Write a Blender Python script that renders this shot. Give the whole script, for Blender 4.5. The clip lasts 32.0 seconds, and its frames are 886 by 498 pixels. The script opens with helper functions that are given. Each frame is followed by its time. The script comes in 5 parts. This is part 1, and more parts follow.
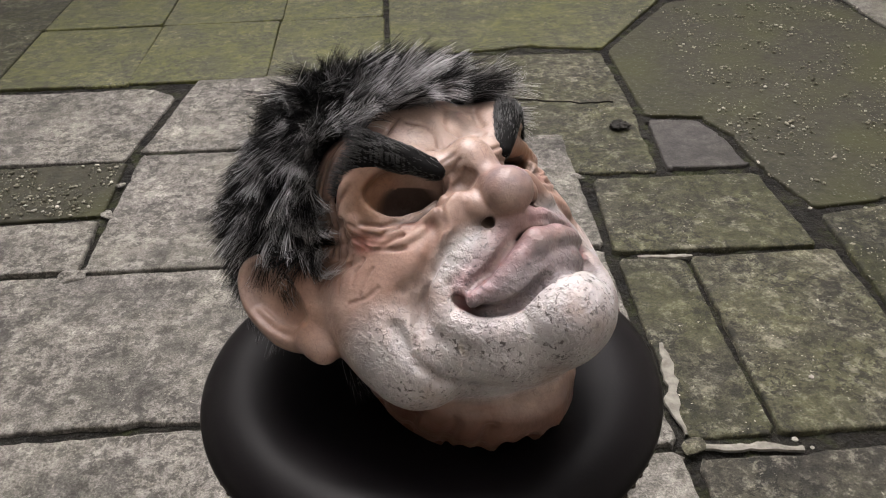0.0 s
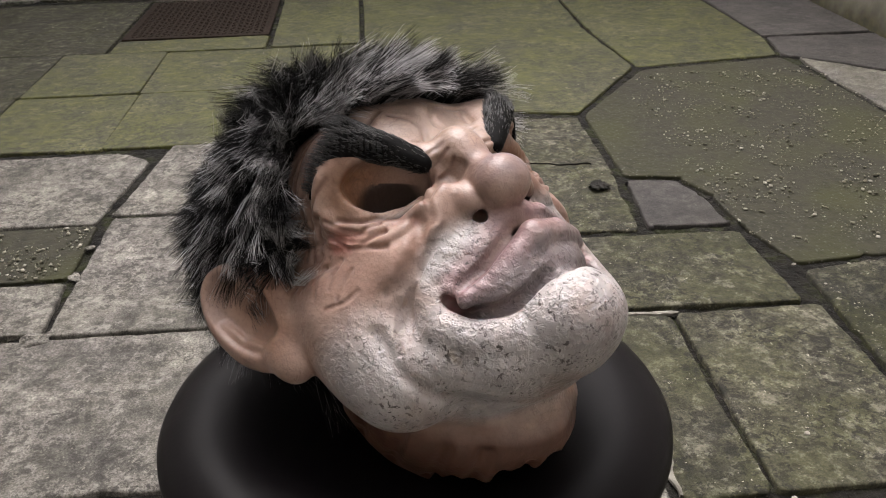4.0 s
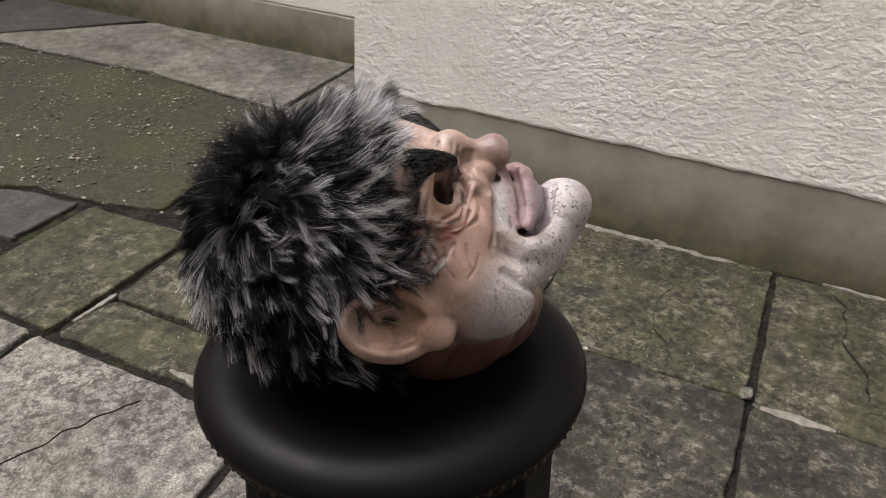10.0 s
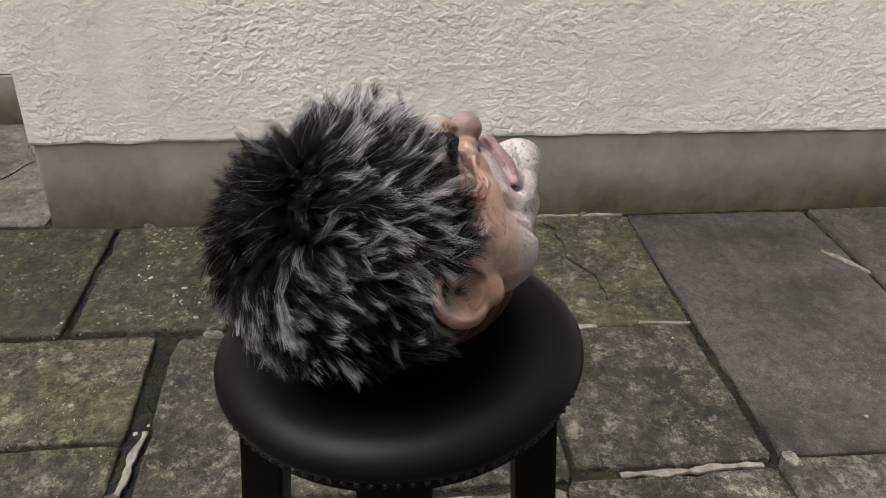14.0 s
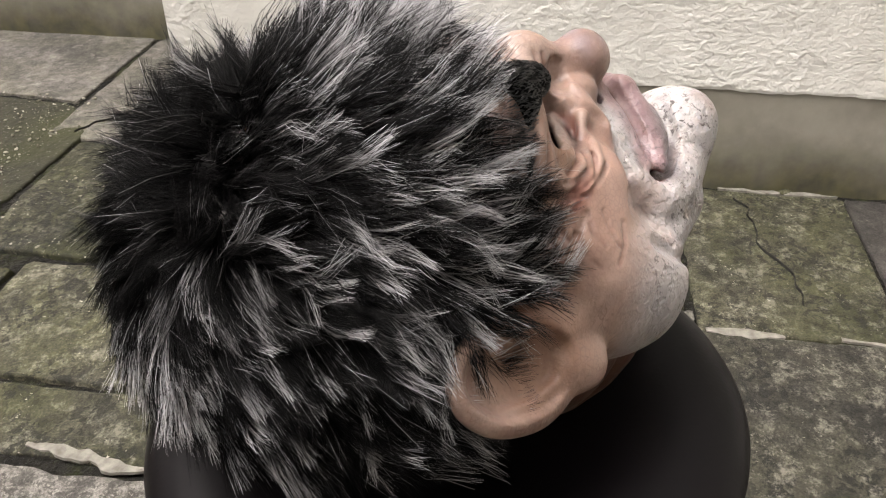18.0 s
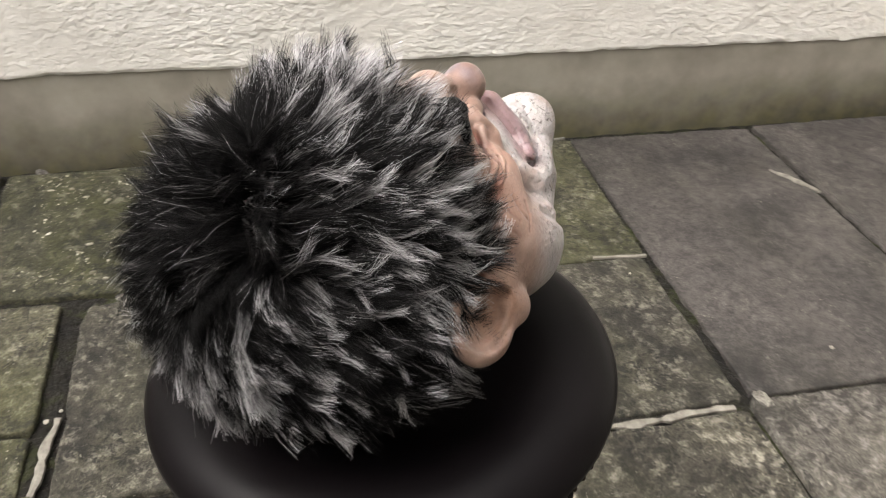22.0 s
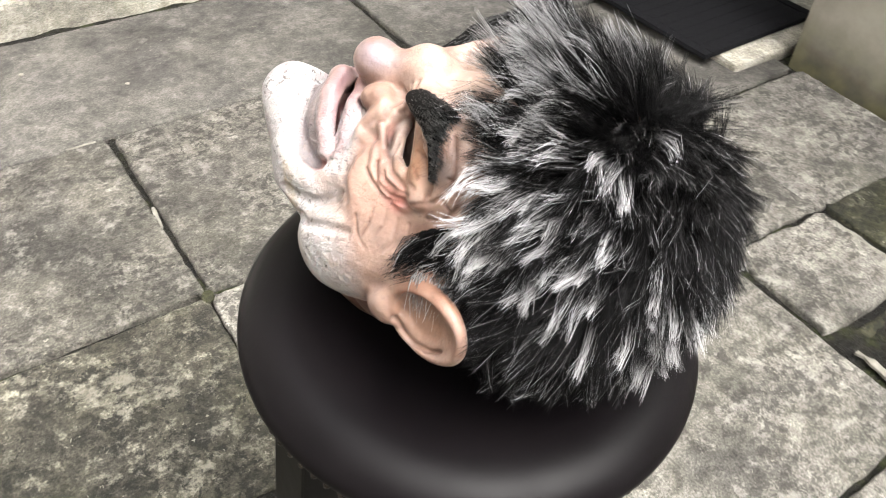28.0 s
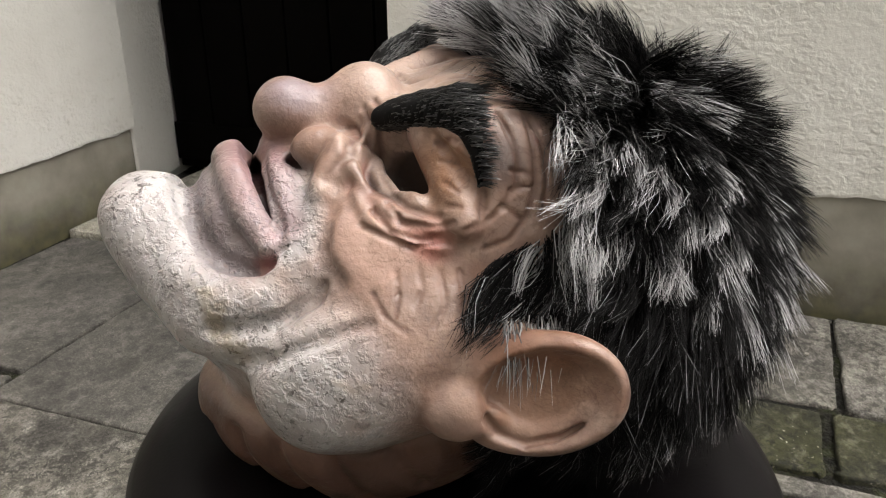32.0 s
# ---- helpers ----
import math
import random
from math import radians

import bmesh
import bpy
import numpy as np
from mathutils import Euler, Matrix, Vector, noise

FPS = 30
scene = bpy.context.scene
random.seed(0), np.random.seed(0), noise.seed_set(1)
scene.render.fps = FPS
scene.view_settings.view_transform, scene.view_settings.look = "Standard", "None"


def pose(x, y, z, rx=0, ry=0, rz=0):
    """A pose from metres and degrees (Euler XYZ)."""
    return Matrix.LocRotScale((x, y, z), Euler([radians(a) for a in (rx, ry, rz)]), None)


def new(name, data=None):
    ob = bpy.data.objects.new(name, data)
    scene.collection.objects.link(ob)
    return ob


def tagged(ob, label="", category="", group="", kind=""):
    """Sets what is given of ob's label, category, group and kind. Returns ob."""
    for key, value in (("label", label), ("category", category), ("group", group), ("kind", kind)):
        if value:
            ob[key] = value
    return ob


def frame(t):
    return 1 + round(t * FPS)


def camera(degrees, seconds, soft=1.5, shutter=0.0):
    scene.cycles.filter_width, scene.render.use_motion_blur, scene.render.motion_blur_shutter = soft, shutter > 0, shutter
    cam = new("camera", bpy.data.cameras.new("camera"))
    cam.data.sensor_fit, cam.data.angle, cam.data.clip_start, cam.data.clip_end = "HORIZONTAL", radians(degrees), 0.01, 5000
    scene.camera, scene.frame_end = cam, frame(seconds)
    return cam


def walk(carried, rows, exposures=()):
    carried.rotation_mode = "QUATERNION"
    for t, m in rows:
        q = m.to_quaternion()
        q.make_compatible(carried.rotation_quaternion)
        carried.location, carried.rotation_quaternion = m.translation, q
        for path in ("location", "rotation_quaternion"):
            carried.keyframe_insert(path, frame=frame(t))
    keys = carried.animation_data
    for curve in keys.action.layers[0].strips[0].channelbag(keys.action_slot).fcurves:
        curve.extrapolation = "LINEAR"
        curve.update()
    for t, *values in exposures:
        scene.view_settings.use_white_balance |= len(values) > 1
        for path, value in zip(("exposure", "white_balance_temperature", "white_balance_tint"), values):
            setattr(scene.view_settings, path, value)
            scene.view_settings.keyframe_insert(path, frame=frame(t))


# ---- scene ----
cam = camera(56.53, 32.0, soft=1.1, shutter=0.35)
PATH = [
    (0.0, pose(-0.0101, -0.4396, 1.0539, 90, 0, -2.92) @ pose(0, 0, 0, -34.82) @ pose(0, 0, 0, 0, 0, -1.57)),
    (0.5, pose(-0.0092, -0.4326, 1.0444, 90, 0, -3.13) @ pose(0, 0, 0, -34.07) @ pose(0, 0, 0, 0, 0, -1.52)),
    (1.0, pose(-0.0103, -0.4270, 1.0360, 90, 0, -3.36) @ pose(0, 0, 0, -33.15) @ pose(0, 0, 0, 0, 0, -1.53)),
    (1.5, pose(-0.0103, -0.4239, 1.0301, 90, 0, -3.78) @ pose(0, 0, 0, -32.70) @ pose(0, 0, 0, 0, 0, -1.59)),
    (2.0, pose(-0.0108, -0.4214, 1.0218, 90, 0, -4.23) @ pose(0, 0, 0, -32.06) @ pose(0, 0, 0, 0, 0, -1.41)),
    (2.5, pose(-0.0123, -0.4215, 1.0148, 90, 0, -4.30) @ pose(0, 0, 0, -31.38) @ pose(0, 0, 0, 0, 0, -1.37)),
    (4.5, pose(-0.0163, -0.4213, 0.9923, 90, 0, -5.14) @ pose(0, 0, 0, -29.09) @ pose(0, 0, 0, 0, 0, -0.93)),
    (5.0, pose(-0.0193, -0.4226, 0.9929, 90, 0, -5.34) @ pose(0, 0, 0, -28.90) @ pose(0, 0, 0, 0, 0, -0.92)),
    (5.5, pose(-0.0300, -0.4272, 0.9937, 90, 0, -6.02) @ pose(0, 0, 0, -29.32) @ pose(0, 0, 0, 0, 0, -0.79)),
    (6.0, pose(-0.0525, -0.4255, 0.9983, 90, 0, -8.64) @ pose(0, 0, 0, -30.41) @ pose(0, 0, 0, 0, 0, 0.05)),
    (6.5, pose(-0.0762, -0.4200, 1.0079, 90, 0, -12.68) @ pose(0, 0, 0, -31.16) @ pose(0, 0, 0, 0, 0, 0.81)),
    (7.0, pose(-0.0884, -0.4181, 1.0167, 90, 0, -15.71) @ pose(0, 0, 0, -31.76) @ pose(0, 0, 0, 0, 0, 1.32)),
    (7.5, pose(-0.1106, -0.4020, 1.0173, 90, 0, -18.74) @ pose(0, 0, 0, -33.34) @ pose(0, 0, 0, 0, 0, 1.69)),
    (8.0, pose(-0.1522, -0.3614, 1.0145, 90, 0, -29.67) @ pose(0, 0, 0, -35.16) @ pose(0, 0, 0, 0, 0, 2.57)),
    (8.5, pose(-0.2169, -0.3286, 1.0324, 90, 0, -40.69) @ pose(0, 0, 0, -35.17) @ pose(0, 0, 0, 0, 0, 2.82)),
    (9.0, pose(-0.2878, -0.3007, 1.0423, 90, 0, -51.10) @ pose(0, 0, 0, -34.15) @ pose(0, 0, 0, 0, 0, 3.37)),
    (9.5, pose(-0.4002, -0.2696, 1.0725, 90, 0, -60.43) @ pose(0, 0, 0, -32.58) @ pose(0, 0, 0, 0, 0, 2.94)),
    (10.0, pose(-0.4877, -0.2462, 1.0846, 90, 0, -67.29) @ pose(0, 0, 0, -31.62) @ pose(0, 0, 0, 0, 0, 3.27)),
    (10.5, pose(-0.5142, -0.2053, 1.0680, 90, 0, -72.34) @ pose(0, 0, 0, -30.97) @ pose(0, 0, 0, 0, 0, 2.84)),
    (11.0, pose(-0.4948, -0.1387, 1.0566, 90, 0, -77.45) @ pose(0, 0, 0, -31.17) @ pose(0, 0, 0, 0, 0, 3.07)),
    (11.5, pose(-0.4838, -0.0863, 1.0586, 90, 0, -84.07) @ pose(0, 0, 0, -30.58) @ pose(0, 0, 0, 0, 0, 2.71)),
    (12.0, pose(-0.5113, -0.0381, 1.0749, 90, 0, -88.83) @ pose(0, 0, 0, -30.39) @ pose(0, 0, 0, 0, 0, 1.87)),
    (12.5, pose(-0.5840, -0.0047, 1.0870, 90, 0, -92.80) @ pose(0, 0, 0, -30.18) @ pose(0, 0, 0, 0, 0, 2.02)),
    (13.0, pose(-0.6286, 0.0212, 1.0906, 90, 0, -95.36) @ pose(0, 0, 0, -29.29) @ pose(0, 0, 0, 0, 0, 1.90)),
    (13.5, pose(-0.6347, 0.0405, 1.0916, 90, 0, -96.84) @ pose(0, 0, 0, -29.07) @ pose(0, 0, 0, 0, 0, 1.62)),
    (14.0, pose(-0.5997, 0.0328, 1.0811, 90, 0, -96.64) @ pose(0, 0, 0, -29.88) @ pose(0, 0, 0, 0, 0, 1.50)),
    (14.5, pose(-0.5216, 0.0115, 1.0579, 90, 0, -94.75) @ pose(0, 0, 0, -31.68) @ pose(0, 0, 0, 0, 0, 0.92)),
    (15.0, pose(-0.4314, -0.0172, 1.0116, 90, 0, -89.93) @ pose(0, 0, 0, -32.90) @ pose(0, 0, 0, 0, 0, -0.60)),
    (15.5, pose(-0.3521, -0.0348, 0.9730, 90, 0, -84.80) @ pose(0, 0, 0, -33.08) @ pose(0, 0, 0, 0, 0, -1.44)),
    (17.5, pose(-0.3199, -0.0502, 0.9573, 90, 0, -81.46) @ pose(0, 0, 0, -33.76) @ pose(0, 0, 0, 0, 0, -0.67)),
    (18.0, pose(-0.3333, -0.0474, 0.9673, 90, 0, -81.86) @ pose(0, 0, 0, -33.92) @ pose(0, 0, 0, 0, 0, 0.13)),
    (18.5, pose(-0.3413, -0.0443, 0.9725, 90, 0, -82.69) @ pose(0, 0, 0, -33.15) @ pose(0, 0, 0, 0, 0, 0.37)),
    (19.0, pose(-0.3535, -0.0405, 0.9770, 90, 0, -83.19) @ pose(0, 0, 0, -32.59) @ pose(0, 0, 0, 0, 0, 0.43)),
    (19.5, pose(-0.3623, -0.0368, 0.9781, 90, 0, -83.85) @ pose(0, 0, 0, -32.10) @ pose(0, 0, 0, 0, 0, 0.58)),
    (20.0, pose(-0.3622, -0.0357, 0.9797, 90, 0, -84.23) @ pose(0, 0, 0, -32.11) @ pose(0, 0, 0, 0, 0, 0.61)),
    (20.5, pose(-0.3709, -0.0337, 0.9922, 90, 0, -85.49) @ pose(0, 0, 0, -32.19) @ pose(0, 0, 0, 0, 0, 0.62)),
    (21.0, pose(-0.3816, -0.0260, 1.0208, 90, 0, -87.37) @ pose(0, 0, 0, -33.66) @ pose(0, 0, 0, 0, 0, 0.39)),
    (21.5, pose(-0.3927, -0.0020, 1.0312, 90, 0, -92.83) @ pose(0, 0, 0, -35.68) @ pose(0, 0, 0, 0, 0, 1.61)),
    (22.0, pose(-0.4231, 0.0663, 1.0443, 90, 0, -103.99) @ pose(0, 0, 0, -35.71) @ pose(0, 0, 0, 0, 0, 2.95)),
    (22.5, pose(-0.4519, 0.1642, 1.0671, 90, 0, -112.36) @ pose(0, 0, 0, -35.92) @ pose(0, 0, 0, 0, 0, 2.21)),
    (23.0, pose(-0.4201, 0.2164, 1.0483, 90, 0, -120.04) @ pose(0, 0, 0, -36.56) @ pose(0, 0, 0, 0, 0, 3.92)),
    (23.5, pose(-0.3437, 0.2380, 1.0192, 90, 0, -127.98) @ pose(0, 0, 0, -37.35) @ pose(0, 0, 0, 0, 0, 4.46)),
    (24.0, pose(-0.2378, 0.2653, 1.0065, 90, 0, -136.82) @ pose(0, 0, 0, -39.80) @ pose(0, 0, 0, 0, 0, 2.92)),
    (24.5, pose(-0.1932, 0.3233, 1.0264, 90, 0, -148.53) @ pose(0, 0, 0, -41.71) @ pose(0, 0, 0, 0, 0, 3.31)),
    (26.5, pose(0.0543, 0.3677, 1.0413, 90, 0, -187.31) @ pose(0, 0, 0, -43.56) @ pose(0, 0, 0, 0, 0, 3.57)),
    (27.0, pose(0.1101, 0.3350, 1.0450, 90, 0, -198.68) @ pose(0, 0, 0, -44.02) @ pose(0, 0, 0, 0, 0, 5.37)),
    (27.5, pose(0.1724, 0.3102, 1.0544, 90, 0, -209.18) @ pose(0, 0, 0, -43.61) @ pose(0, 0, 0, 0, 0, 5.94)),
    (28.0, pose(0.2615, 0.3089, 1.0739, 90, 0, -216.73) @ pose(0, 0, 0, -42.97) @ pose(0, 0, 0, 0, 0, 4.54)),
    (28.5, pose(0.3105, 0.2899, 1.0707, 90, 0, -224.77) @ pose(0, 0, 0, -41.89) @ pose(0, 0, 0, 0, 0, 4.80)),
    (29.0, pose(0.3269, 0.2285, 1.0546, 90, 0, -232.64) @ pose(0, 0, 0, -41.42) @ pose(0, 0, 0, 0, 0, 4.19)),
    (29.5, pose(0.3541, 0.1595, 1.0482, 90, 0, -241.09) @ pose(0, 0, 0, -41.24) @ pose(0, 0, 0, 0, 0, 4.45)),
    (30.0, pose(0.3762, 0.1290, 1.0310, 90, 0, -250.15) @ pose(0, 0, 0, -38.42) @ pose(0, 0, 0, 0, 0, 5.91)),
    (30.5, pose(0.3860, 0.1198, 0.9853, 90, 0, -254.45) @ pose(0, 0, 0, -33.71) @ pose(0, 0, 0, 0, 0, 4.72)),
    (31.0, pose(0.3706, 0.1109, 0.9363, 90, 0, -253.55) @ pose(0, 0, 0, -29.65) @ pose(0, 0, 0, 0, 0, 1.73)),
    (31.5, pose(0.3501, 0.1189, 0.9154, 90, 0, -250.91) @ pose(0, 0, 0, -25.41) @ pose(0, 0, 0, 0, 0, -0.29)),
    (32.0, pose(0.3393, 0.1214, 0.8995, 90, 0, -249.19) @ pose(0, 0, 0, -22.20) @ pose(0, 0, 0, 0, 0, -0.75)),
]
walk(cam, PATH, exposures=[(0.0, 1.70, 6600, 15), (6.0, 1.65, 6600, 15), (10.0, 1.54, 6600, 14), (13.0, 1.47, 6700, 12), (15.5, 1.70, 6750, 12), (17.5, 2.02, 6750, 13), (21.0, 1.92, 6750, 12), (22.5, 2.08, 6750, 12), (24.5, 2.65, 6700, 12), (26.5, 2.79, 6600, 9), (28.5, 2.74, 6500, 9), (29.3, 2.64, 6500, 9), (30.0, 2.10, 6600, 9), (31.0, 1.95, 6700, 9), (32.0, 1.77, 6700, 9)])

# ---- light: a dull, overcast sky over a walled yard ----
SUN_EL, SUN_AZ = 64.0, 346.0
world = bpy.data.worlds.new("overcast_sky")
scene.world = world
world.use_nodes = True
wn = world.node_tree
sky = wn.nodes.new("ShaderNodeTexSky")
sky.sky_type, sky.sun_disc = "NISHITA", False
sky.sun_elevation, sky.sun_rotation = radians(SUN_EL), radians(SUN_AZ)
sky.air_density, sky.dust_density = 1.0, 6.0
wn.nodes["Background"].inputs[1].default_value = 0.15
hsv = wn.nodes.new("ShaderNodeHueSaturation")
hsv.inputs["Saturation"].default_value = 0.25
wn.links.new(sky.outputs[0], hsv.inputs["Color"])
wn.links.new(hsv.outputs[0], wn.nodes["Background"].inputs[0])
sun_data = bpy.data.lights.new("sun", "SUN")
sun_data.energy, sun_data.angle, sun_data.color = 0.6, radians(45), (1.0, 0.975, 0.95)
sun = new("sun", sun_data)
sun.matrix_world = pose(0, 0, 6, 90 - SUN_EL, 0, -SUN_AZ + 180)


# ---- materials ----
class Nodes:
    """A short way to write node materials."""

    def __init__(self, name, rough=0.8, spec=0.3):
        self.mat = bpy.data.materials.new(name)
        self.mat.use_nodes = True
        self.t = self.mat.node_tree
        self.bsdf = self.t.nodes["Principled BSDF"]
        self.bsdf.inputs["Roughness"].default_value = rough
        self.bsdf.inputs["Specular IOR Level"].default_value = spec
        self.co = self.t.nodes.new("ShaderNodeTexCoord").outputs["Object"]

    def link(self, a, b):
        self.t.links.new(a, b)

    def shifted(self):
        """Object coordinates moved by each object's own random number."""
        info = self.t.nodes.new("ShaderNodeObjectInfo")
        m = self.t.nodes.new("ShaderNodeMath")
        m.operation = "MULTIPLY"
        m.inputs[1].default_value = 37.0
        self.link(info.outputs["Random"], m.inputs[0])
        a = self.t.nodes.new("ShaderNodeVectorMath")
        self.link(self.co, a.inputs[0])
        self.link(m.outputs[0], a.inputs[1])
        self.co = a.outputs[0]
        return info.outputs["Random"]

    def noise(self, scale, detail=4.0, rough=0.55, distort=0.0):
        n = self.t.nodes.new("ShaderNodeTexNoise")
        n.inputs["Scale"].default_value, n.inputs["Detail"].default_value = scale, detail
        n.inputs["Roughness"].default_value, n.inputs["Distortion"].default_value = rough, distort
        self.link(self.co, n.inputs["Vector"])
        return n.outputs["Fac"]

    def cells(self, scale, feature="F1", rand=1.0):
        n = self.t.nodes.new("ShaderNodeTexVoronoi")
        n.feature = feature
        n.inputs["Scale"].default_value, n.inputs["Randomness"].default_value = scale, rand
        self.link(self.co, n.inputs["Vector"])
        return n.outputs["Distance"]

    def ramp(self, fac, *stops):
        n = self.t.nodes.new("ShaderNodeValToRGB")
        e = n.color_ramp.elements
        while len(e) < len(stops):
            e.new(0.5)
        for el, (p, c) in zip(e, stops):
            el.position = p
            el.color = (*c, 1) if isinstance(c, tuple) else (c, c, c, 1)
        self.link(fac, n.inputs[0])
        return n.outputs[0]

    def mix(self, fac, a, b, mode="MIX"):
        n = self.t.nodes.new("ShaderNodeMix")
        n.data_type, n.blend_type = "RGBA", mode
        for sock, v in ((n.inputs[0], fac), (n.inputs[6], a), (n.inputs[7], b)):
            if isinstance(v, (int, float)):
                sock.default_value = v
            elif isinstance(v, tuple):
                sock.default_value = (*v, 1)
            else:
                self.link(v, sock)
        return n.outputs[2]

    def calc(self, op, a, b=0.5):
        n = self.t.nodes.new("ShaderNodeMath")
        n.operation = op
        for sock, v in ((n.inputs[0], a), (n.inputs[1], b)):
            if isinstance(v, (int, float)):
                sock.default_value = v
            else:
                self.link(v, sock)
        return n.outputs[0]

    def attr(self, name, out="Color"):
        n = self.t.nodes.new("ShaderNodeAttribute")
        n.attribute_name = name
        return n.outputs[out]

    def done(self, color=None, rough=None, heights=()):
        if color is not None:
            if isinstance(color, tuple):
                self.bsdf.inputs["Base Color"].default_value = (*color, 1)
            else:
                self.link(color, self.bsdf.inputs["Base Color"])
        if rough is not None:
            self.link(rough, self.bsdf.inputs["Roughness"])
        last = None
        for h, strength, dist in heights:
            b = self.t.nodes.new("ShaderNodeBump")
            b.inputs["Strength"].default_value, b.inputs["Distance"].default_value = strength, dist
            self.link(h, b.inputs["Height"])
            if last is not None:
                self.link(last, b.inputs["Normal"])
            last = b.outputs[0]
        if last is not None:
            self.link(last, self.bsdf.inputs["Normal"])
        return self.mat


def stone(name, dark, mid, light, moss, moss_amount, spot=0.5, relief=1.0, rough=0.85, bits=0.3):
    """Weathered paving stone: grainy, with dark broken blotches, pale lichen, algae and flecks."""
    n = Nodes(name, rough)
    rnd = n.shifted()
    slow, mot, fine = n.noise(5.0, 4, 0.6), n.noise(30, 6, 0.7), n.noise(260, 4, 0.7)
    col = n.ramp(mot, (0.38, dark), (0.48, mid), (0.54, mid), (0.64, light))
    col = n.mix(0.8, col, n.mix(1.0, col, n.ramp(fine, (0.38, 0.45), (0.50, 1.0), (0.62, 1.65)), "MULTIPLY"))
    col = n.mix(1.0, col, n.ramp(rnd, (0.0, 0.82), (1.0, 1.15)), "MULTIPLY")
    col = n.mix(1.0, col, n.ramp(slow, (0.34, 0.52), (0.50, 0.98), (0.64, 1.28)), "MULTIPLY")
    m = n.ramp(n.calc("ADD", n.noise(5.5, 6, 0.65), n.calc("MULTIPLY", n.noise(2.3, 3), 0.6)), (0.66, 0.0), (0.90, 1.0))
    col = n.mix(n.calc("MULTIPLY", m, moss_amount), col, n.ramp(mot, (0.3, tuple(c * 0.45 for c in moss)), (0.7, tuple(c * 1.15 for c in moss))))
    col = n.mix(1.0, col, n.ramp(n.noise(11, 6, 0.7, 0.3), (0.38, 0.70), (0.50, 1.0), (0.62, 1.24)), "MULTIPLY")
    blot = n.ramp(n.noise(55, 8, 0.74, 0.4), (0.50, 0.0), (0.545, 1.0))
    where = n.ramp(n.noise(6.5, 4, 0.6), (0.38, 0.30), (0.54, 1.0))
    blot = n.calc("MULTIPLY", blot, where)
    col = n.mix(n.calc("MULTIPLY", blot, spot), col, tuple(c * 0.40 for c in dark))
    pale = n.ramp(n.noise(19, 8, 0.78, 0.1), (0.55, 0.0), (0.64, 0.6))
    col = n.mix(pale, col, tuple(min(1.0, c * 1.35) for c in light))
    flecks = n.calc("MULTIPLY", n.ramp(n.noise(150, 2, 0.5, 0.8), (0.68, 0.0), (0.71, 1.0)), n.ramp(n.noise(9, 3), (0.48, 0.0), (0.6, 1.0)))
    col = n.mix(n.calc("MULTIPLY", flecks, bits), col, (0.42, 0.40, 0.33))
    h = n.calc("ADD", n.calc("MULTIPLY", mot, 0.6), n.calc("MULTIPLY", fine, 0.4))
    return n.done(col, None, [(h, 0.6 * relief, 0.006), (blot, -0.8 * relief, 0.006), (n.noise(12, 3), 0.25 * relief, 0.02)])


M_ROUGH = stone("rough_sandstone", (0.058, 0.053, 0.046), (0.116, 0.109, 0.097), (0.175, 0.166, 0.150), (0.075, 0.078, 0.045), 0.20, 0.75, 1.2)
M_WORN = stone("worn_brown_sandstone", (0.044, 0.040, 0.034), (0.084, 0.078, 0.068), (0.140, 0.132, 0.118), (0.060, 0.060, 0.036), 0.20, 0.85, 1.3)
M_OLIVE = stone("olive_grey_flagstone", (0.016, 0.0145, 0.009), (0.044, 0.0415, 0.027), (0.118, 0.113, 0.086), (0.031, 0.033, 0.009), 0.62, 0.85, 1.2, 0.85, 0.6)
M_DARK = stone("dark_lichened_sandstone", (0.013, 0.0118, 0.009), (0.035, 0.032, 0.0245), (0.125, 0.118, 0.096), (0.030, 0.030, 0.015), 0.40, 0.9, 1.4)
M_CONCRETE = stone("pale_worn_concrete", (0.050, 0.046, 0.040), (0.078, 0.073, 0.065), (0.115, 0.108, 0.098), (0.070, 0.070, 0.036), 0.35, 0.3, 0.7)
M_SLATE = stone("smooth_flagstone", (0.021, 0.019, 0.0175), (0.033, 0.030, 0.0275), (0.047, 0.043, 0.040), (0.030, 0.028, 0.019), 0.25, 0.45, 0.6, 0.72, 0.25)
M_FLAG = stone("pale_smooth_flagstone", (0.046, 0.043, 0.039), (0.068, 0.064, 0.058), (0.092, 0.087, 0.079), (0.060, 0.058, 0.040), 0.20, 0.35, 0.6, 0.75, 0.25)
M_MOSSY = stone("mossy_flagstone", (0.009, 0.0088, 0.005), (0.027, 0.026, 0.015), (0.085, 0.081, 0.058), (0.023, 0.024, 0.007), 0.85, 0.85, 1.4, 0.85, 0.8)
M_ALGAE = stone("algae_green_flagstone", (0.018, 0.018, 0.007), (0.043, 0.044, 0.015), (0.080, 0.080, 0.036), (0.046, 0.050, 0.006), 0.9, 0.75, 0.9, 0.68, 0.5)


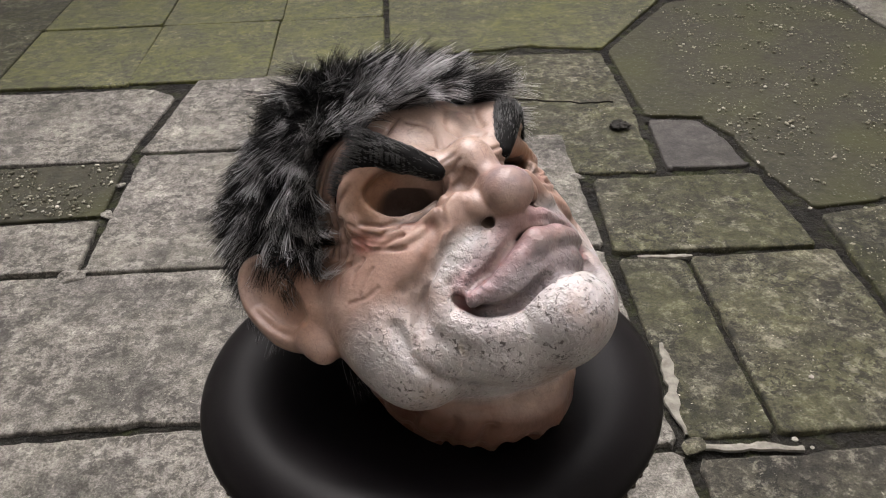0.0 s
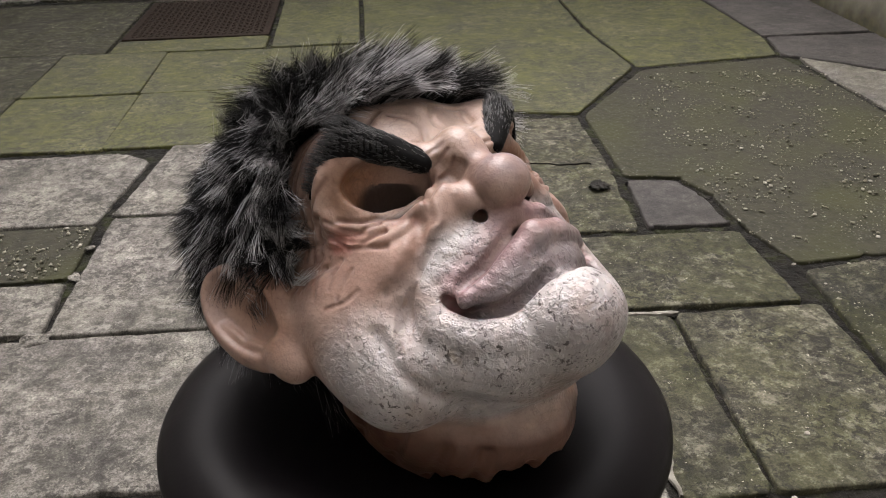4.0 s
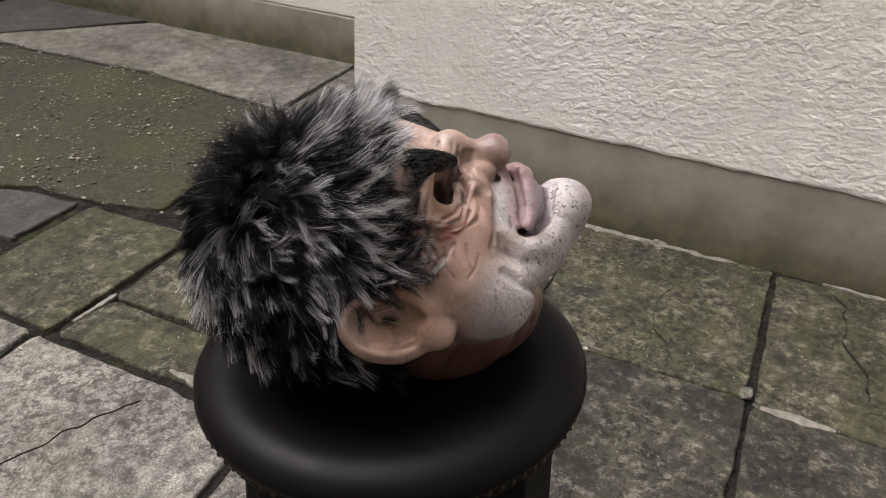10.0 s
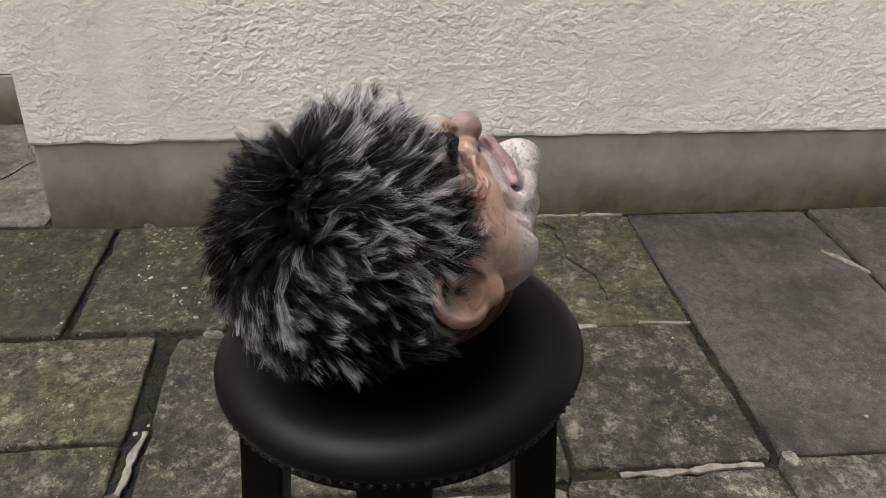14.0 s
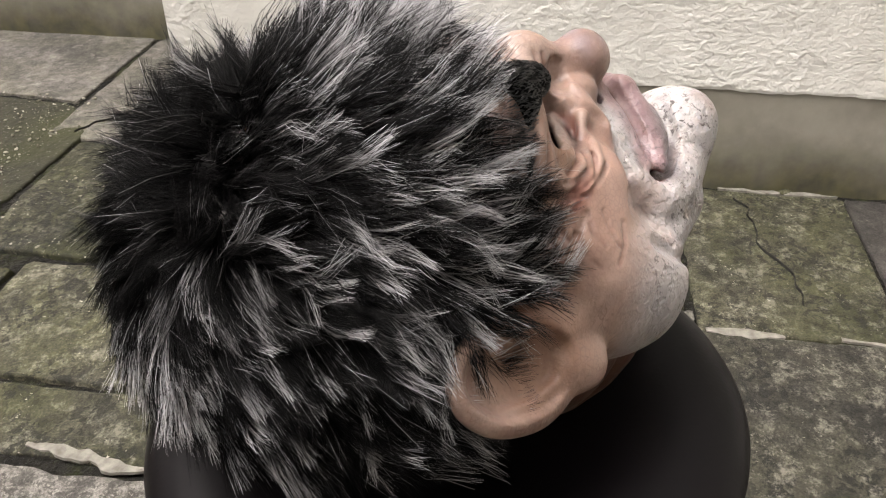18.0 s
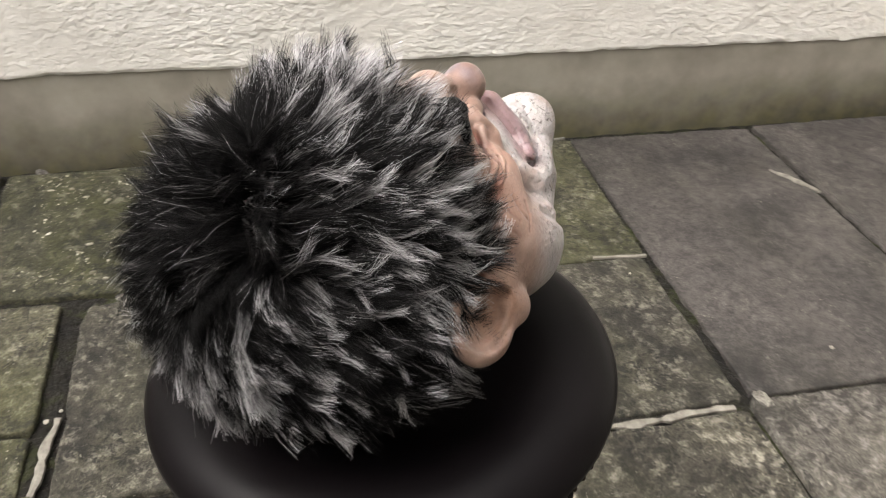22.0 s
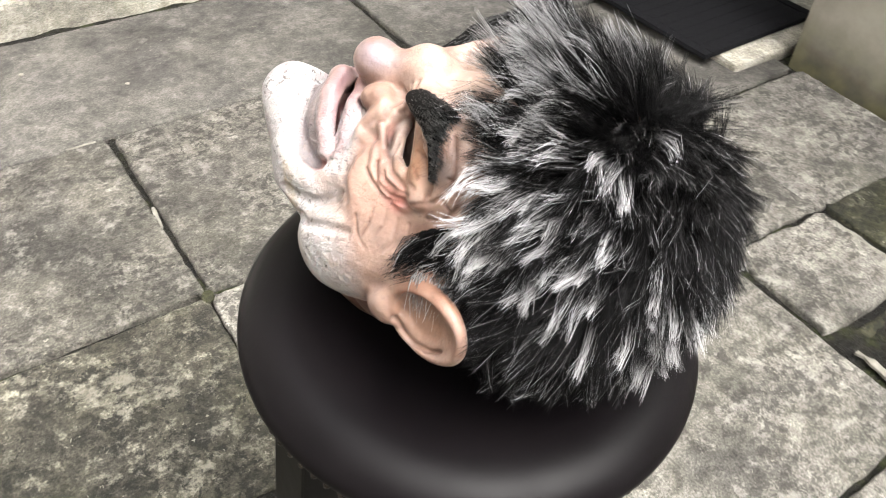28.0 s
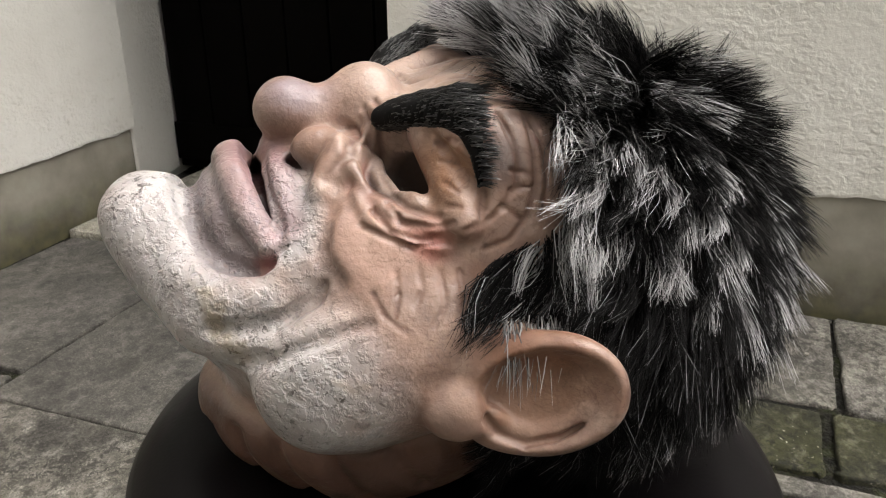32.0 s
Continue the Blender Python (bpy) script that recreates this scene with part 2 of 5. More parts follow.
def pebbled():
    n = Nodes("pebbled_concrete", 0.85)
    n.shifted()
    d = n.cells(95)
    big = n.noise(3.2, 4)
    base = n.ramp(n.noise(30, 4), (0.3, (0.0100, 0.0094, 0.0050)), (0.7, (0.0270, 0.0258, 0.0140)))
    base = n.mix(n.ramp(big, (0.45, 0.0), (0.65, 0.8)), base, (0.0240, 0.0255, 0.0062))
    peb = n.ramp(d, (0.16, 1.0), (0.30, 0.0))
    keep = n.ramp(n.noise(60, 2), (0.47, 0.0), (0.52, 1.0))
    f = n.calc("MULTIPLY", peb, keep)
    col = n.mix(f, base, n.ramp(n.noise(80, 1), (0.3, (0.0392, 0.0359, 0.0259)), (0.7, (0.1030, 0.1023, 0.0887))))
    return n.done(col, None, [(n.noise(70, 4), 0.6, 0.006), (f, 0.6, 0.004)])


M_PEBBLE = pebbled()


def bed():
    n = Nodes("soil_and_moss", 0.95)
    col = n.ramp(n.noise(9, 6, 0.7), (0.36, (0.004, 0.0035, 0.003)), (0.52, (0.012, 0.0105, 0.007)), (0.62, (0.026, 0.031, 0.009)), (0.74, (0.060, 0.056, 0.044)))
    return n.done(col, None, [(n.noise(90, 6, 0.7), 1.0, 0.03), (n.noise(28, 3), 0.8, 0.04)])


M_BED = bed()


def mortar():
    n = Nodes("old_mortar", 0.9)
    col = n.ramp(n.noise(40, 5), (0.3, (0.085, 0.080, 0.066)), (0.7, (0.20, 0.190, 0.165)))
    return n.done(col, None, [(n.noise(90, 4), 0.8, 0.006)])


M_MORTAR = mortar()


def render_wall():
    n = Nodes("white_roughcast", 0.9)
    sep = n.t.nodes.new("ShaderNodeMapping")
    sep.inputs["Scale"].default_value = (1.0, 1.0, 1.25)
    n.link(n.co, sep.inputs["Vector"])
    n.co = sep.outputs[0]
    blot, fine = n.noise(1.6, 5, 0.6), n.noise(160, 3)
    calm = n.ramp(n.noise(3.0, 3, 0.6), (0.36, 0.25), (0.6, 1.0))
    sw = n.noise(62, 3, 0.55, 0.3)
    dent = n.calc("MULTIPLY", n.ramp(sw, (0.36, 1.0), (0.45, 0.0)), n.ramp(n.noise(14, 3), (0.48, 0.0), (0.60, 1.0)))
    lumps = n.noise(50, 3, 0.55, 0.3)
    col = n.ramp(blot, (0.3, (0.57, 0.55, 0.505)), (0.6, (0.65, 0.635, 0.595)), (0.8, (0.70, 0.69, 0.66)))
    col = n.mix(n.ramp(n.noise(60, 4, 0.7), (0.62, 0.0), (0.74, 0.30)), col, (0.38, 0.35, 0.30))
    # dents tinted darker too, so part of their shadow is in the colour
    col = n.mix(n.calc("MULTIPLY", n.calc("MULTIPLY", dent, calm), 0.35), col, (0.40, 0.37, 0.32))
    return n.done(col, None, [(n.calc("MULTIPLY", dent, calm), -0.6, 0.010), (n.calc("MULTIPLY", lumps, calm), 0.6, 0.012), (n.noise(110, 3, 0.6), 0.35, 0.004), (fine, 0.2, 0.002)])


M_WALL = render_wall()


def plinth_mat():
    n = Nodes("grey_cement_plinth", 0.8)
    sep = n.t.nodes.new("ShaderNodeSeparateXYZ")
    n.link(n.co, sep.inputs[0])
    up = n.calc("ADD", sep.outputs[2], n.calc("MULTIPLY", n.calc("SUBTRACT", n.noise(4, 5, 0.65), 0.5), 0.20))
    col = n.ramp(n.noise(7, 6, 0.6), (0.3, (0.190, 0.174, 0.142)), (0.7, (0.285, 0.267, 0.226)))
    damp = n.ramp(up, (0.0, 1.0), (0.06, 0.72), (0.165, 0.0))
    col = n.mix(n.calc("MULTIPLY", damp, 0.85), col, n.ramp(n.noise(20, 4), (0.35, (0.032, 0.029, 0.016)), (0.65, (0.072, 0.068, 0.025))))
    return n.done(col, None, [(n.noise(30, 5), 0.25, 0.006), (n.noise(4, 3), 0.3, 0.02)])


M_PLINTH = plinth_mat()


def plain(name, color, rough=0.5, spec=0.3, grain=60.0, vary=0.25, relief=0.2):
    n = Nodes(name, rough, spec)
    f = n.noise(grain, 4)
    col = n.ramp(f, (0.3, tuple(c * (1 - vary) for c in color)), (0.7, tuple(c * (1 + vary) for c in color)))
    return n.done(col, None, [(f, relief, 0.002)])


def leather():
    n = Nodes("black_brown_leather", 0.44, 0.08)
    col = n.ramp(n.noise(8, 4), (0.3, (0.0022, 0.0018, 0.0021)), (0.7, (0.0034, 0.0027, 0.0031)))
    r = n.ramp(n.noise(30, 4), (0.3, 0.38), (0.7, 0.48))
    return n.done(col, r, [(n.cells(420), 0.06, 0.0006), (n.noise(18, 3), 0.06, 0.004)])


M_LEATHER = leather()
M_BLACKWOOD = plain("black_stained_wood", (0.0030, 0.0027, 0.0026), 0.5, 0.10, 50)
M_STUD = plain("dark_bronze_stud", (0.035, 0.028, 0.022), 0.35, 0.5, 40)
M_STUD.node_tree.nodes["Principled BSDF"].inputs["Metallic"].default_value = 0.8
M_DOOR = plain("dark_stained_door", (0.0012, 0.0008, 0.0006), 0.75, 0.04, 18, 0.5, 0.4)
M_MAT = plain("black_rubber_mat", (0.008, 0.008, 0.009), 0.85, 0.05, 200, 0.4, 0.8)
M_IRON = plain("rusty_iron", (0.015, 0.010, 0.007), 0.85, 0.1, 60, 0.6, 0.6)
M_STEP = stone("worn_step_stone", (0.175, 0.161, 0.133), (0.231, 0.217, 0.185), (0.301, 0.287, 0.252), (0.140, 0.133, 0.070), 0.2, 0.2, 0.6)
M_CHIP = plain("pale_chip", (0.21, 0.20, 0.17), 0.8)
M_DEBRIS = plain("dark_debris", (0.012, 0.011, 0.009), 0.9)


# ---- building helpers ----
def part(name, bm, material, parent, label="", smooth=False):
    """Links a bmesh (or a finished mesh) as one mesh object under a thing or a part."""
    if isinstance(bm, bmesh.types.BMesh):
        me = bpy.data.meshes.new(name)
        bm.to_mesh(me)
        bm.free()
    else:
        me = bm
    if material and not me.materials:
        me.materials.append(material)
    if smooth:
        me.shade_smooth()
    ob = new(name, me)
    ob.parent = parent
    return tagged(ob, label=label)


def block(x0, x1, y0, y1, z0, z1, bevel=0.0, seg=2):
    bm = bmesh.new()
    bmesh.ops.create_cube(bm, size=1)
    for v in bm.verts:
        v.co = Vector(((x0 + x1) / 2 + v.co.x * (x1 - x0), (y0 + y1) / 2 + v.co.y * (y1 - y0), (z0 + z1) / 2 + v.co.z * (z1 - z0)))
    if bevel:
        bmesh.ops.bevel(bm, geom=bm.edges[:], offset=bevel, segments=seg, affect="EDGES", profile=0.6)
    return bm


def lathe(profile, seg=96):
    """A solid of revolution round z from (radius, height) pairs, top to bottom."""
    bm = bmesh.new()
    rings = []
    for r, z in profile:
        if r < 1e-6:
            rings.append([bm.verts.new((0, 0, z))])
        else:
            rings.append([bm.verts.new((r * math.cos(2 * math.pi * i / seg), r * math.sin(2 * math.pi * i / seg), z)) for i in range(seg)])
    for a, b in zip(rings, rings[1:]):
        for i in range(seg):
            j = (i + 1) % seg
            if len(a) == 1:
                bm.faces.new((a[0], b[i], b[j]))
            elif len(b) == 1:
                bm.faces.new((a[i], b[0], a[j]))
            else:
                bm.faces.new((a[i], b[i], b[j], a[j]))
    bmesh.ops.recalc_face_normals(bm, faces=bm.faces[:])
    return bm


def thing(name, label, category, x=0, y=0, z=0, group="", kind=""):
    ob = new(name)
    ob.location = (x, y, z)
    return tagged(ob, label=label, category=category, group=group, kind=kind)


# ---- walls ----
def wall_piece(name, x0, x1, y0, y1, z0, z1, material, bevel=0.006, uneven=0.0):
    """A block of wall; with uneven, its lower edge runs in and out and up and down like hand-laid plaster."""
    if not uneven:
        bm = block(x0, x1, y0, y1, z0, z1, bevel)
    else:
        bm = bmesh.new()
        along_x = x1 - x0 > y1 - y0
        long = (x1 - x0) if along_x else (y1 - y0)
        k = int(long / 0.012)
        rows = []
        for i in range(k + 1):
            t = i / k
            p = Vector((x0, y0, 0)) + (Vector((x1 - x0, 0, 0)) if along_x else Vector((0, y1 - y0, 0))) * t
            lip = z0 + uneven * (noise.noise(p * 9) + 0.6 * noise.noise(p * 31 + Vector((4, 1, 0))))
            out = 0.003 * noise.noise(p * 14 + Vector((9, 2, 5)))
            ring = []
            for u, v, z, o in ((0, 0, lip + 0.003, 0.0), (1, 0, lip + 0.003, 0.0), (1, 0.0, lip + 0.010, 0.0015), (1, 0, z0 + 0.05, 0.001), (1, 1, z1, 0.0), (0, 1, z1, 0.0), (0, 0, z0 + 0.05, 0.001), (0, 0, lip + 0.010, 0.0015)):
                side = (o + (out if o else 0.0)) * (1 if u else -1)
                ring.append(bm.verts.new((p.x, (y1 if u else y0) + side, z) if along_x else ((x1 if u else x0) + side, p.y, z)))
            rows.append(ring)
        for r0, r1 in zip(rows, rows[1:]):
            for u in range(8):
                bm.faces.new((r0[u], r0[(u + 1) % 8], r1[(u + 1) % 8], r1[u]))
        bm.faces.new(rows[0])
        bm.faces.new(rows[-1][::-1])
        bmesh.ops.recalc_face_normals(bm, faces=bm.faces[:])
    me = bpy.data.meshes.new(name)
    bm.to_mesh(me)
    bm.free()
    me.materials.append(material)
    return tagged(new(name, me), kind="structure")


# wall tops are out of view; set tall to hold back low sky light
TOP = 4.6
wall_piece("wall_east", 1.455, 1.85, -2.3, 0.865, 0.236, TOP, M_WALL, uneven=0.006)
wall_piece("plinth_east", 1.458, 1.84, -2.3, 0.858, -0.05, 0.262, M_PLINTH)
wall_piece("wall_south", 0.22, 1.453, -2.3, -1.785, 0.236, TOP, M_WALL, uneven=0.006)
wall_piece("plinth_south", 0.225, 1.460, -2.29, -1.792, -0.05, 0.262, M_PLINTH)
wall_piece("wall_south_west", -1.81, -0.98, -2.3, -1.785, 0.246, TOP, M_WALL, uneven=0.006)
wall_piece("plinth_south_west", -1.80, -0.985, -2.29, -1.792, -0.05, 0.272, M_PLINTH)
wall_piece("wall_south_end", -2.45, -1.812, -2.3, -1.90, -0.05, TOP, M_WALL)
wall_piece("wall_south_recess", -0.979, 0.219, -2.3, -2.02, -0.05, TOP, M_PLINTH)
wall_piece("wall_west", -2.45, -1.62, -0.765, 1.25, 0.292, TOP, M_WALL, uneven=0.006)
wall_piece("plinth_west", -2.45, -1.625, -0.757, 1.24, -0.05, 0.318, M_PLINTH)
wall_piece("wall_west_back", -2.85, -2.452, -2.3, 1.25, -0.05, TOP, M_WALL)
# next two walls are unseen, added to close the yard against the sky
wall_piece("wall_north_west", -2.85, -2.452, 1.252, 6.0, -0.05, TOP, M_WALL)
wall_piece("wall_north", -2.85, 2.7, 6.002, 6.3, -0.05, TOP, M_WALL)
wall_piece("wall_north_east", 2.24, 2.7, 0.866, 6.0, 0.172, TOP, M_WALL)
wall_piece("plinth_north_east", 2.236, 2.69, 0.866, 6.0, -0.05, 0.17, M_PLINTH)
wall_piece("wall_return", 1.852, 2.7, 0.5, 0.864, -0.05, TOP, M_WALL)
tagged(part("step_south", block(-0.97, 0.21, -2.015, -1.80, -0.04, 0.085, 0.015), M_STEP, None), kind="structure")
tagged(part("door_step", block(-2.2, -1.45, -1.78, -0.79, -0.04, 0.022, 0.012), M_STEP, None), kind="structure")

# dark plank door in the corner
door = thing("door_1", "dark stained wooden plank door, closed, behind a stone step", "door", -2.14, -1.37, 0.03, kind="structure")
for i in range(7):
    part("plank", block(-0.02, 0.02, -0.49 + i * 0.165, -0.332 + i * 0.165, 0.0, 2.02, 0.004), M_DOOR, door)
part("bottom_rail", block(0.0205, 0.036, -0.49, 0.65, 0.03, 0.17, 0.004), M_DOOR, door)
part("frame_post", block(-0.05, 0.06, 0.67, 0.72, -0.008, 2.1, 0.005), M_DOOR, door, "dark door post")
wall_piece("wall_over_door", -2.45, -1.63, -1.784, -0.772, 2.0995, TOP, M_WALL)
wall_piece("wall_behind_door", -2.45, -2.24, -1.898, -0.772, -0.05, 2.118, M_WALL)
jamb = wall_piece("door_jamb", -0.16, 0.16, -0.03, 0.0, 0.0, 2.09, M_WALL)
jamb.matrix_world = pose(-1.968, -1.832, 0.024, 0, 0, 14)
# ---- the rubber mask: a solid field of blended forms, skinned with a fine mesh ----
# mask axes: x towards the chin, y to the side, z up, from the cushion's top
ZB = 0.645
VOX = 0.0009


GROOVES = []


class Field:
    """Distances to a shape on a grid. A form off the middle is put on both sides, unless it is a lone one."""

    def __init__(self, lo, hi):
        n = [int(round((h - l) / VOX)) + 1 for l, h in zip(lo, hi)]
        self.lo, self.n = lo, n
        ax = [np.float32(l) + np.float32(VOX) * np.arange(k, dtype=np.float32) for l, k in zip(lo, n)]
        self.x, self.y, self.z = ax[0][:, None, None], ax[1][None, :, None], ax[2][None, None, :]
        self.ax = ax
        self.d = np.full(n, 1.0, np.float32)

    def span(self, c, reach):
        """The part of the grid within reach of c."""
        s = []
        for k in range(3):
            i = int(np.searchsorted(self.ax[k], c[k] - reach[k]))
            j = int(np.searchsorted(self.ax[k], c[k] + reach[k]))
            s.append(slice(max(i, 0), max(j, 1)))
        return tuple(s)

    def egg_at(self, s, c, r, ry=0.0, rz=0.0):
        X, Y, Z = self.ax[0][s[0]][:, None, None] - c[0], self.ax[1][s[1]][None, :, None] - c[1], self.ax[2][s[2]][None, None, :] - (c[2] - ZB)
        if rz:
            ca, sa = math.cos(radians(rz)), math.sin(radians(rz))
            X, Y = ca * X + sa * Y, -sa * X + ca * Y
        if ry:
            ca, sa = math.cos(radians(ry)), math.sin(radians(ry))
            X, Z = ca * X - sa * Z, sa * X + ca * Z
        q = np.sqrt((X / r[0]) ** 2 + (Y / r[1]) ** 2 + (Z / r[2]) ** 2)
        g = np.sqrt((X / r[0] ** 2) ** 2 + (Y / r[1] ** 2) ** 2 + (Z / r[2] ** 2) ** 2)
        return q * (q - 1) / np.maximum(g, 1e-6)

    def rope_at(self, s, pts, r0, r1=None):
        X, Y, Z = self.ax[0][s[0]][:, None, None], self.ax[1][s[1]][None, :, None], self.ax[2][s[2]][None, None, :] + ZB
        best = None
        r1 = r0 if r1 is None else r1
        n = len(pts) - 1
        for i in range(n):
            a, b = pts[i], pts[i + 1]
            ab = [b[k] - a[k] for k in range(3)]
            l2 = sum(v * v for v in ab) + 1e-9
            t = np.clip(((X - a[0]) * ab[0] + (Y - a[1]) * ab[1] + (Z - a[2]) * ab[2]) / l2, 0, 1)
            d = np.sqrt((X - a[0] - t * ab[0]) ** 2 + (Y - a[1] - t * ab[1]) ** 2 + (Z - a[2] - t * ab[2]) ** 2)
            d = d - (r0 + (r1 - r0) * (i + t) / n)
            best = d if best is None else np.minimum(best, d)
        return best

    def sides(self, pts, lone):
        pts = [tuple(p) for p in pts]
        if lone or all(abs(p[1]) < 1e-6 for p in pts):
            return [pts]
        return [pts, [(p[0], -p[1], p[2]) for p in pts]]

    def plate(self, c, axes, r, k=0.006, cut=False):
        """A lone egg with axes of its own (the rows of a 3 x 3 matrix)."""
        m = max(r) + 2.5 * k + 0.004
        s = self.span((c[0], c[1], c[2] - ZB), (m, m, m))
        X, Y, Z = self.ax[0][s[0]][:, None, None] - c[0], self.ax[1][s[1]][None, :, None] - c[1], self.ax[2][s[2]][None, None, :] - (c[2] - ZB)
        q = [axes[i][0] * X + axes[i][1] * Y + axes[i][2] * Z for i in range(3)]
        u = np.sqrt(sum((q[i] / r[i]) ** 2 for i in range(3)))
        g = np.sqrt(sum((q[i] / r[i] ** 2) ** 2 for i in range(3)))
        (self.cut if cut else self.join)(s, u * (u - 1) / np.maximum(g, 1e-6), k)

    def join(self, s, e, k):
        d = self.d[s]
        h = np.clip(0.5 + 0.5 * (d - e) / k, 0, 1)
        self.d[s] = d * (1 - h) + e * h - k * h * (1 - h)

    def cut(self, s, e, k):
        d = self.d[s]
        h = np.clip(0.5 - 0.5 * (d + e) / k, 0, 1)
        self.d[s] = d * (1 - h) - e * h + k * h * (1 - h)

    def onto(self, pts, push=0.0):
        """The points moved along rays from the mask's middle axis on to the skin."""
        out = []
        for p in pts:
            mid = np.array([p[0] * 0.8, p[1] * 0.35, 0.755 if p[2] < 0.80 else 0.775])
            v = np.array(p) - mid
            s = np.linspace(2.0, 0.2, 220)[:, None]
            q = mid + v * s
            g = np.round((q - np.array([0, 0, ZB]) - np.array(self.lo)) / VOX).astype(int)
            g = np.clip(g, 0, np.array(self.n) - 1)
            hit = np.nonzero(self.d[g[:, 0], g[:, 1], g[:, 2]] < 0)[0]
            q = q[hit[0]] if len(hit) else np.array(p)
            out.append(tuple(q + v / np.linalg.norm(v) * push))
        return out

    def groove(self, pts, r0, r1=None, k=0.003, lone=False):
        """A cut line that follows the skin; it is remembered for the paint."""
        for line in self.sides(pts, lone):
            fine = []
            for a, b in zip(line, line[1:]):
                for i in range(3):
                    fine.append(tuple(a[j] + (b[j] - a[j]) * i / 3 for j in range(3)))
            fine.append(line[-1])
            on = self.onto(fine)
            self.rope(on, r0, r1, k, cut=True, lone=True)
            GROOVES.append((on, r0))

    def fold(self, pts, r0, r1=None, k=0.003, push=0.0, lone=False):
        """A raised roll that follows the skin."""
        for line in self.sides(pts, lone):
            self.rope(self.onto(line, push), r0, r1, k, lone=True)

    def egg(self, c, r, k=0.012, ry=0.0, rz=0.0, cut=False, lone=False):
        m = max(r) + 2.5 * k + 0.004
        for i, ((cx, cy, cz),) in enumerate(self.sides([c], lone)):
            s = self.span((cx, cy, cz - ZB), (m, m, m))
            (self.cut if cut else self.join)(s, self.egg_at(s, (cx, cy, cz), r, ry, -rz if i else rz), k)

    def rope(self, pts, r0, r1=None, k=0.006, cut=False, lone=False):
        for line in self.sides(pts, lone):
            lo = [min(p[i] for p in line) for i in range(3)]
            hi = [max(p[i] for p in line) for i in range(3)]
            c = [(l + h) / 2 for l, h in zip(lo, hi)]
            m = [(h - l) / 2 + max(r0, r1 or 0) + 2.5 * k + 0.003 for l, h in zip(lo, hi)]
            s = self.span((c[0], c[1], c[2] - ZB), m)
            (self.cut if cut else self.join)(s, self.rope_at(s, line, r0, r1), k)


def skin(field):
    """Surface nets over the grid: vertices and quads."""
    d, (nx, ny, nz) = field.d, field.n
    inside = d < 0
    c = np.stack([inside[i:nx - 1 + i, j:ny - 1 + j, k:nz - 1 + k] for i in (0, 1) for j in (0, 1) for k in (0, 1)])
    tot = c.sum(0)
    cell = (tot > 0) & (tot < 8)
    idx = np.argwhere(cell)
    num = np.full(cell.shape, -1, np.int64)
    num[cell] = np.arange(len(idx))
    acc, cnt = np.zeros((len(idx), 3), np.float32), np.zeros((len(idx), 1), np.float32)
    corner = [(i, j, k) for i in (0, 1) for j in (0, 1) for k in (0, 1)]
    for p in range(8):
        for q in range(p + 1, 8):
            a, b = np.array(corner[p]), np.array(corner[q])
            if np.abs(a - b).sum() != 1:
                continue
            da = d[tuple((idx + a).T)]
            db = d[tuple((idx + b).T)]
            m = (da < 0) != (db < 0)
            t = (da / np.where(m, da - db, 1))[:, None]
            acc += np.where(m[:, None], a + t * (b - a), 0)
            cnt += m[:, None]
    co = np.array(field.lo, np.float32) + VOX * (idx + acc / cnt)
    quads = []
    for axis in range(3):
        u, v = (axis + 1) % 3, (axis + 2) % 3
        a = [slice(1, -1)] * 3
        a[axis] = slice(0, -1)
        b = list(a)
        b[axis] = slice(1, None)
        lo_in, hi_in = inside[tuple(a)], inside[tuple(b)]
        for flip, m in ((0, lo_in & ~hi_in), (1, ~lo_in & hi_in)):
            e = np.argwhere(m)
            if not len(e):
                continue
            off = np.array([1, 1, 1])
            off[axis] = 0
            e = e + off
            du, dv = np.zeros(3, int), np.zeros(3, int)
            du[u], dv[v] = 1, 1
            f = np.stack([num[tuple((e - du - dv).T)], num[tuple((e - dv).T)], num[tuple(e.T)], num[tuple((e - du).T)]], 1)
            quads.append(f[:, ::-1] if flip else f)
    return co, np.concatenate(quads)


f = Field((-0.158, -0.142, -0.004), (0.184, 0.140, 0.214))
# skull, forehead, face
f.egg((-0.052, 0, 0.752), (0.088, 0.083, 0.084), 0.02)
f.egg((-0.004, 0, 0.783), (0.052, 0.066, 0.055), 0.03)
f.egg((0.040, 0, 0.760), (0.062, 0.064, 0.048), 0.03)
f.egg((0.080, -0.002, 0.752), (0.055, 0.052, 0.042), 0.02, lone=True)
# neck
f.egg((0.040, 0, 0.695), (0.080, 0.066, 0.062), 0.02)
f.rope([(0.072, 0.0, 0.690), (0.104, 0.0, 0.690)], 0.026, 0.021, 0.012)
f.rope([(0.07, 0.035, 0.690), (0.098, 0.022, 0.685)], 0.018, 0.013, 0.01)
# jowl, jaw, chin
f.egg((0.061, 0.057, 0.733), (0.038, 0.030, 0.036), 0.007)
f.egg((0.030, 0.064, 0.745), (0.040, 0.028, 0.036), 0.016)
f.rope([(0.122, 0.008, 0.764), (0.110, 0.030, 0.754), (0.093, 0.043, 0.750)], 0.0215, 0.0180, 0.007)
f.egg((0.1250, -0.004, 0.772), (0.0235, 0.0270, 0.0260), 0.010, lone=True)
f.egg((0.1370, -0.005, 0.7805), (0.0178, 0.0205, 0.0195), 0.008, lone=True)
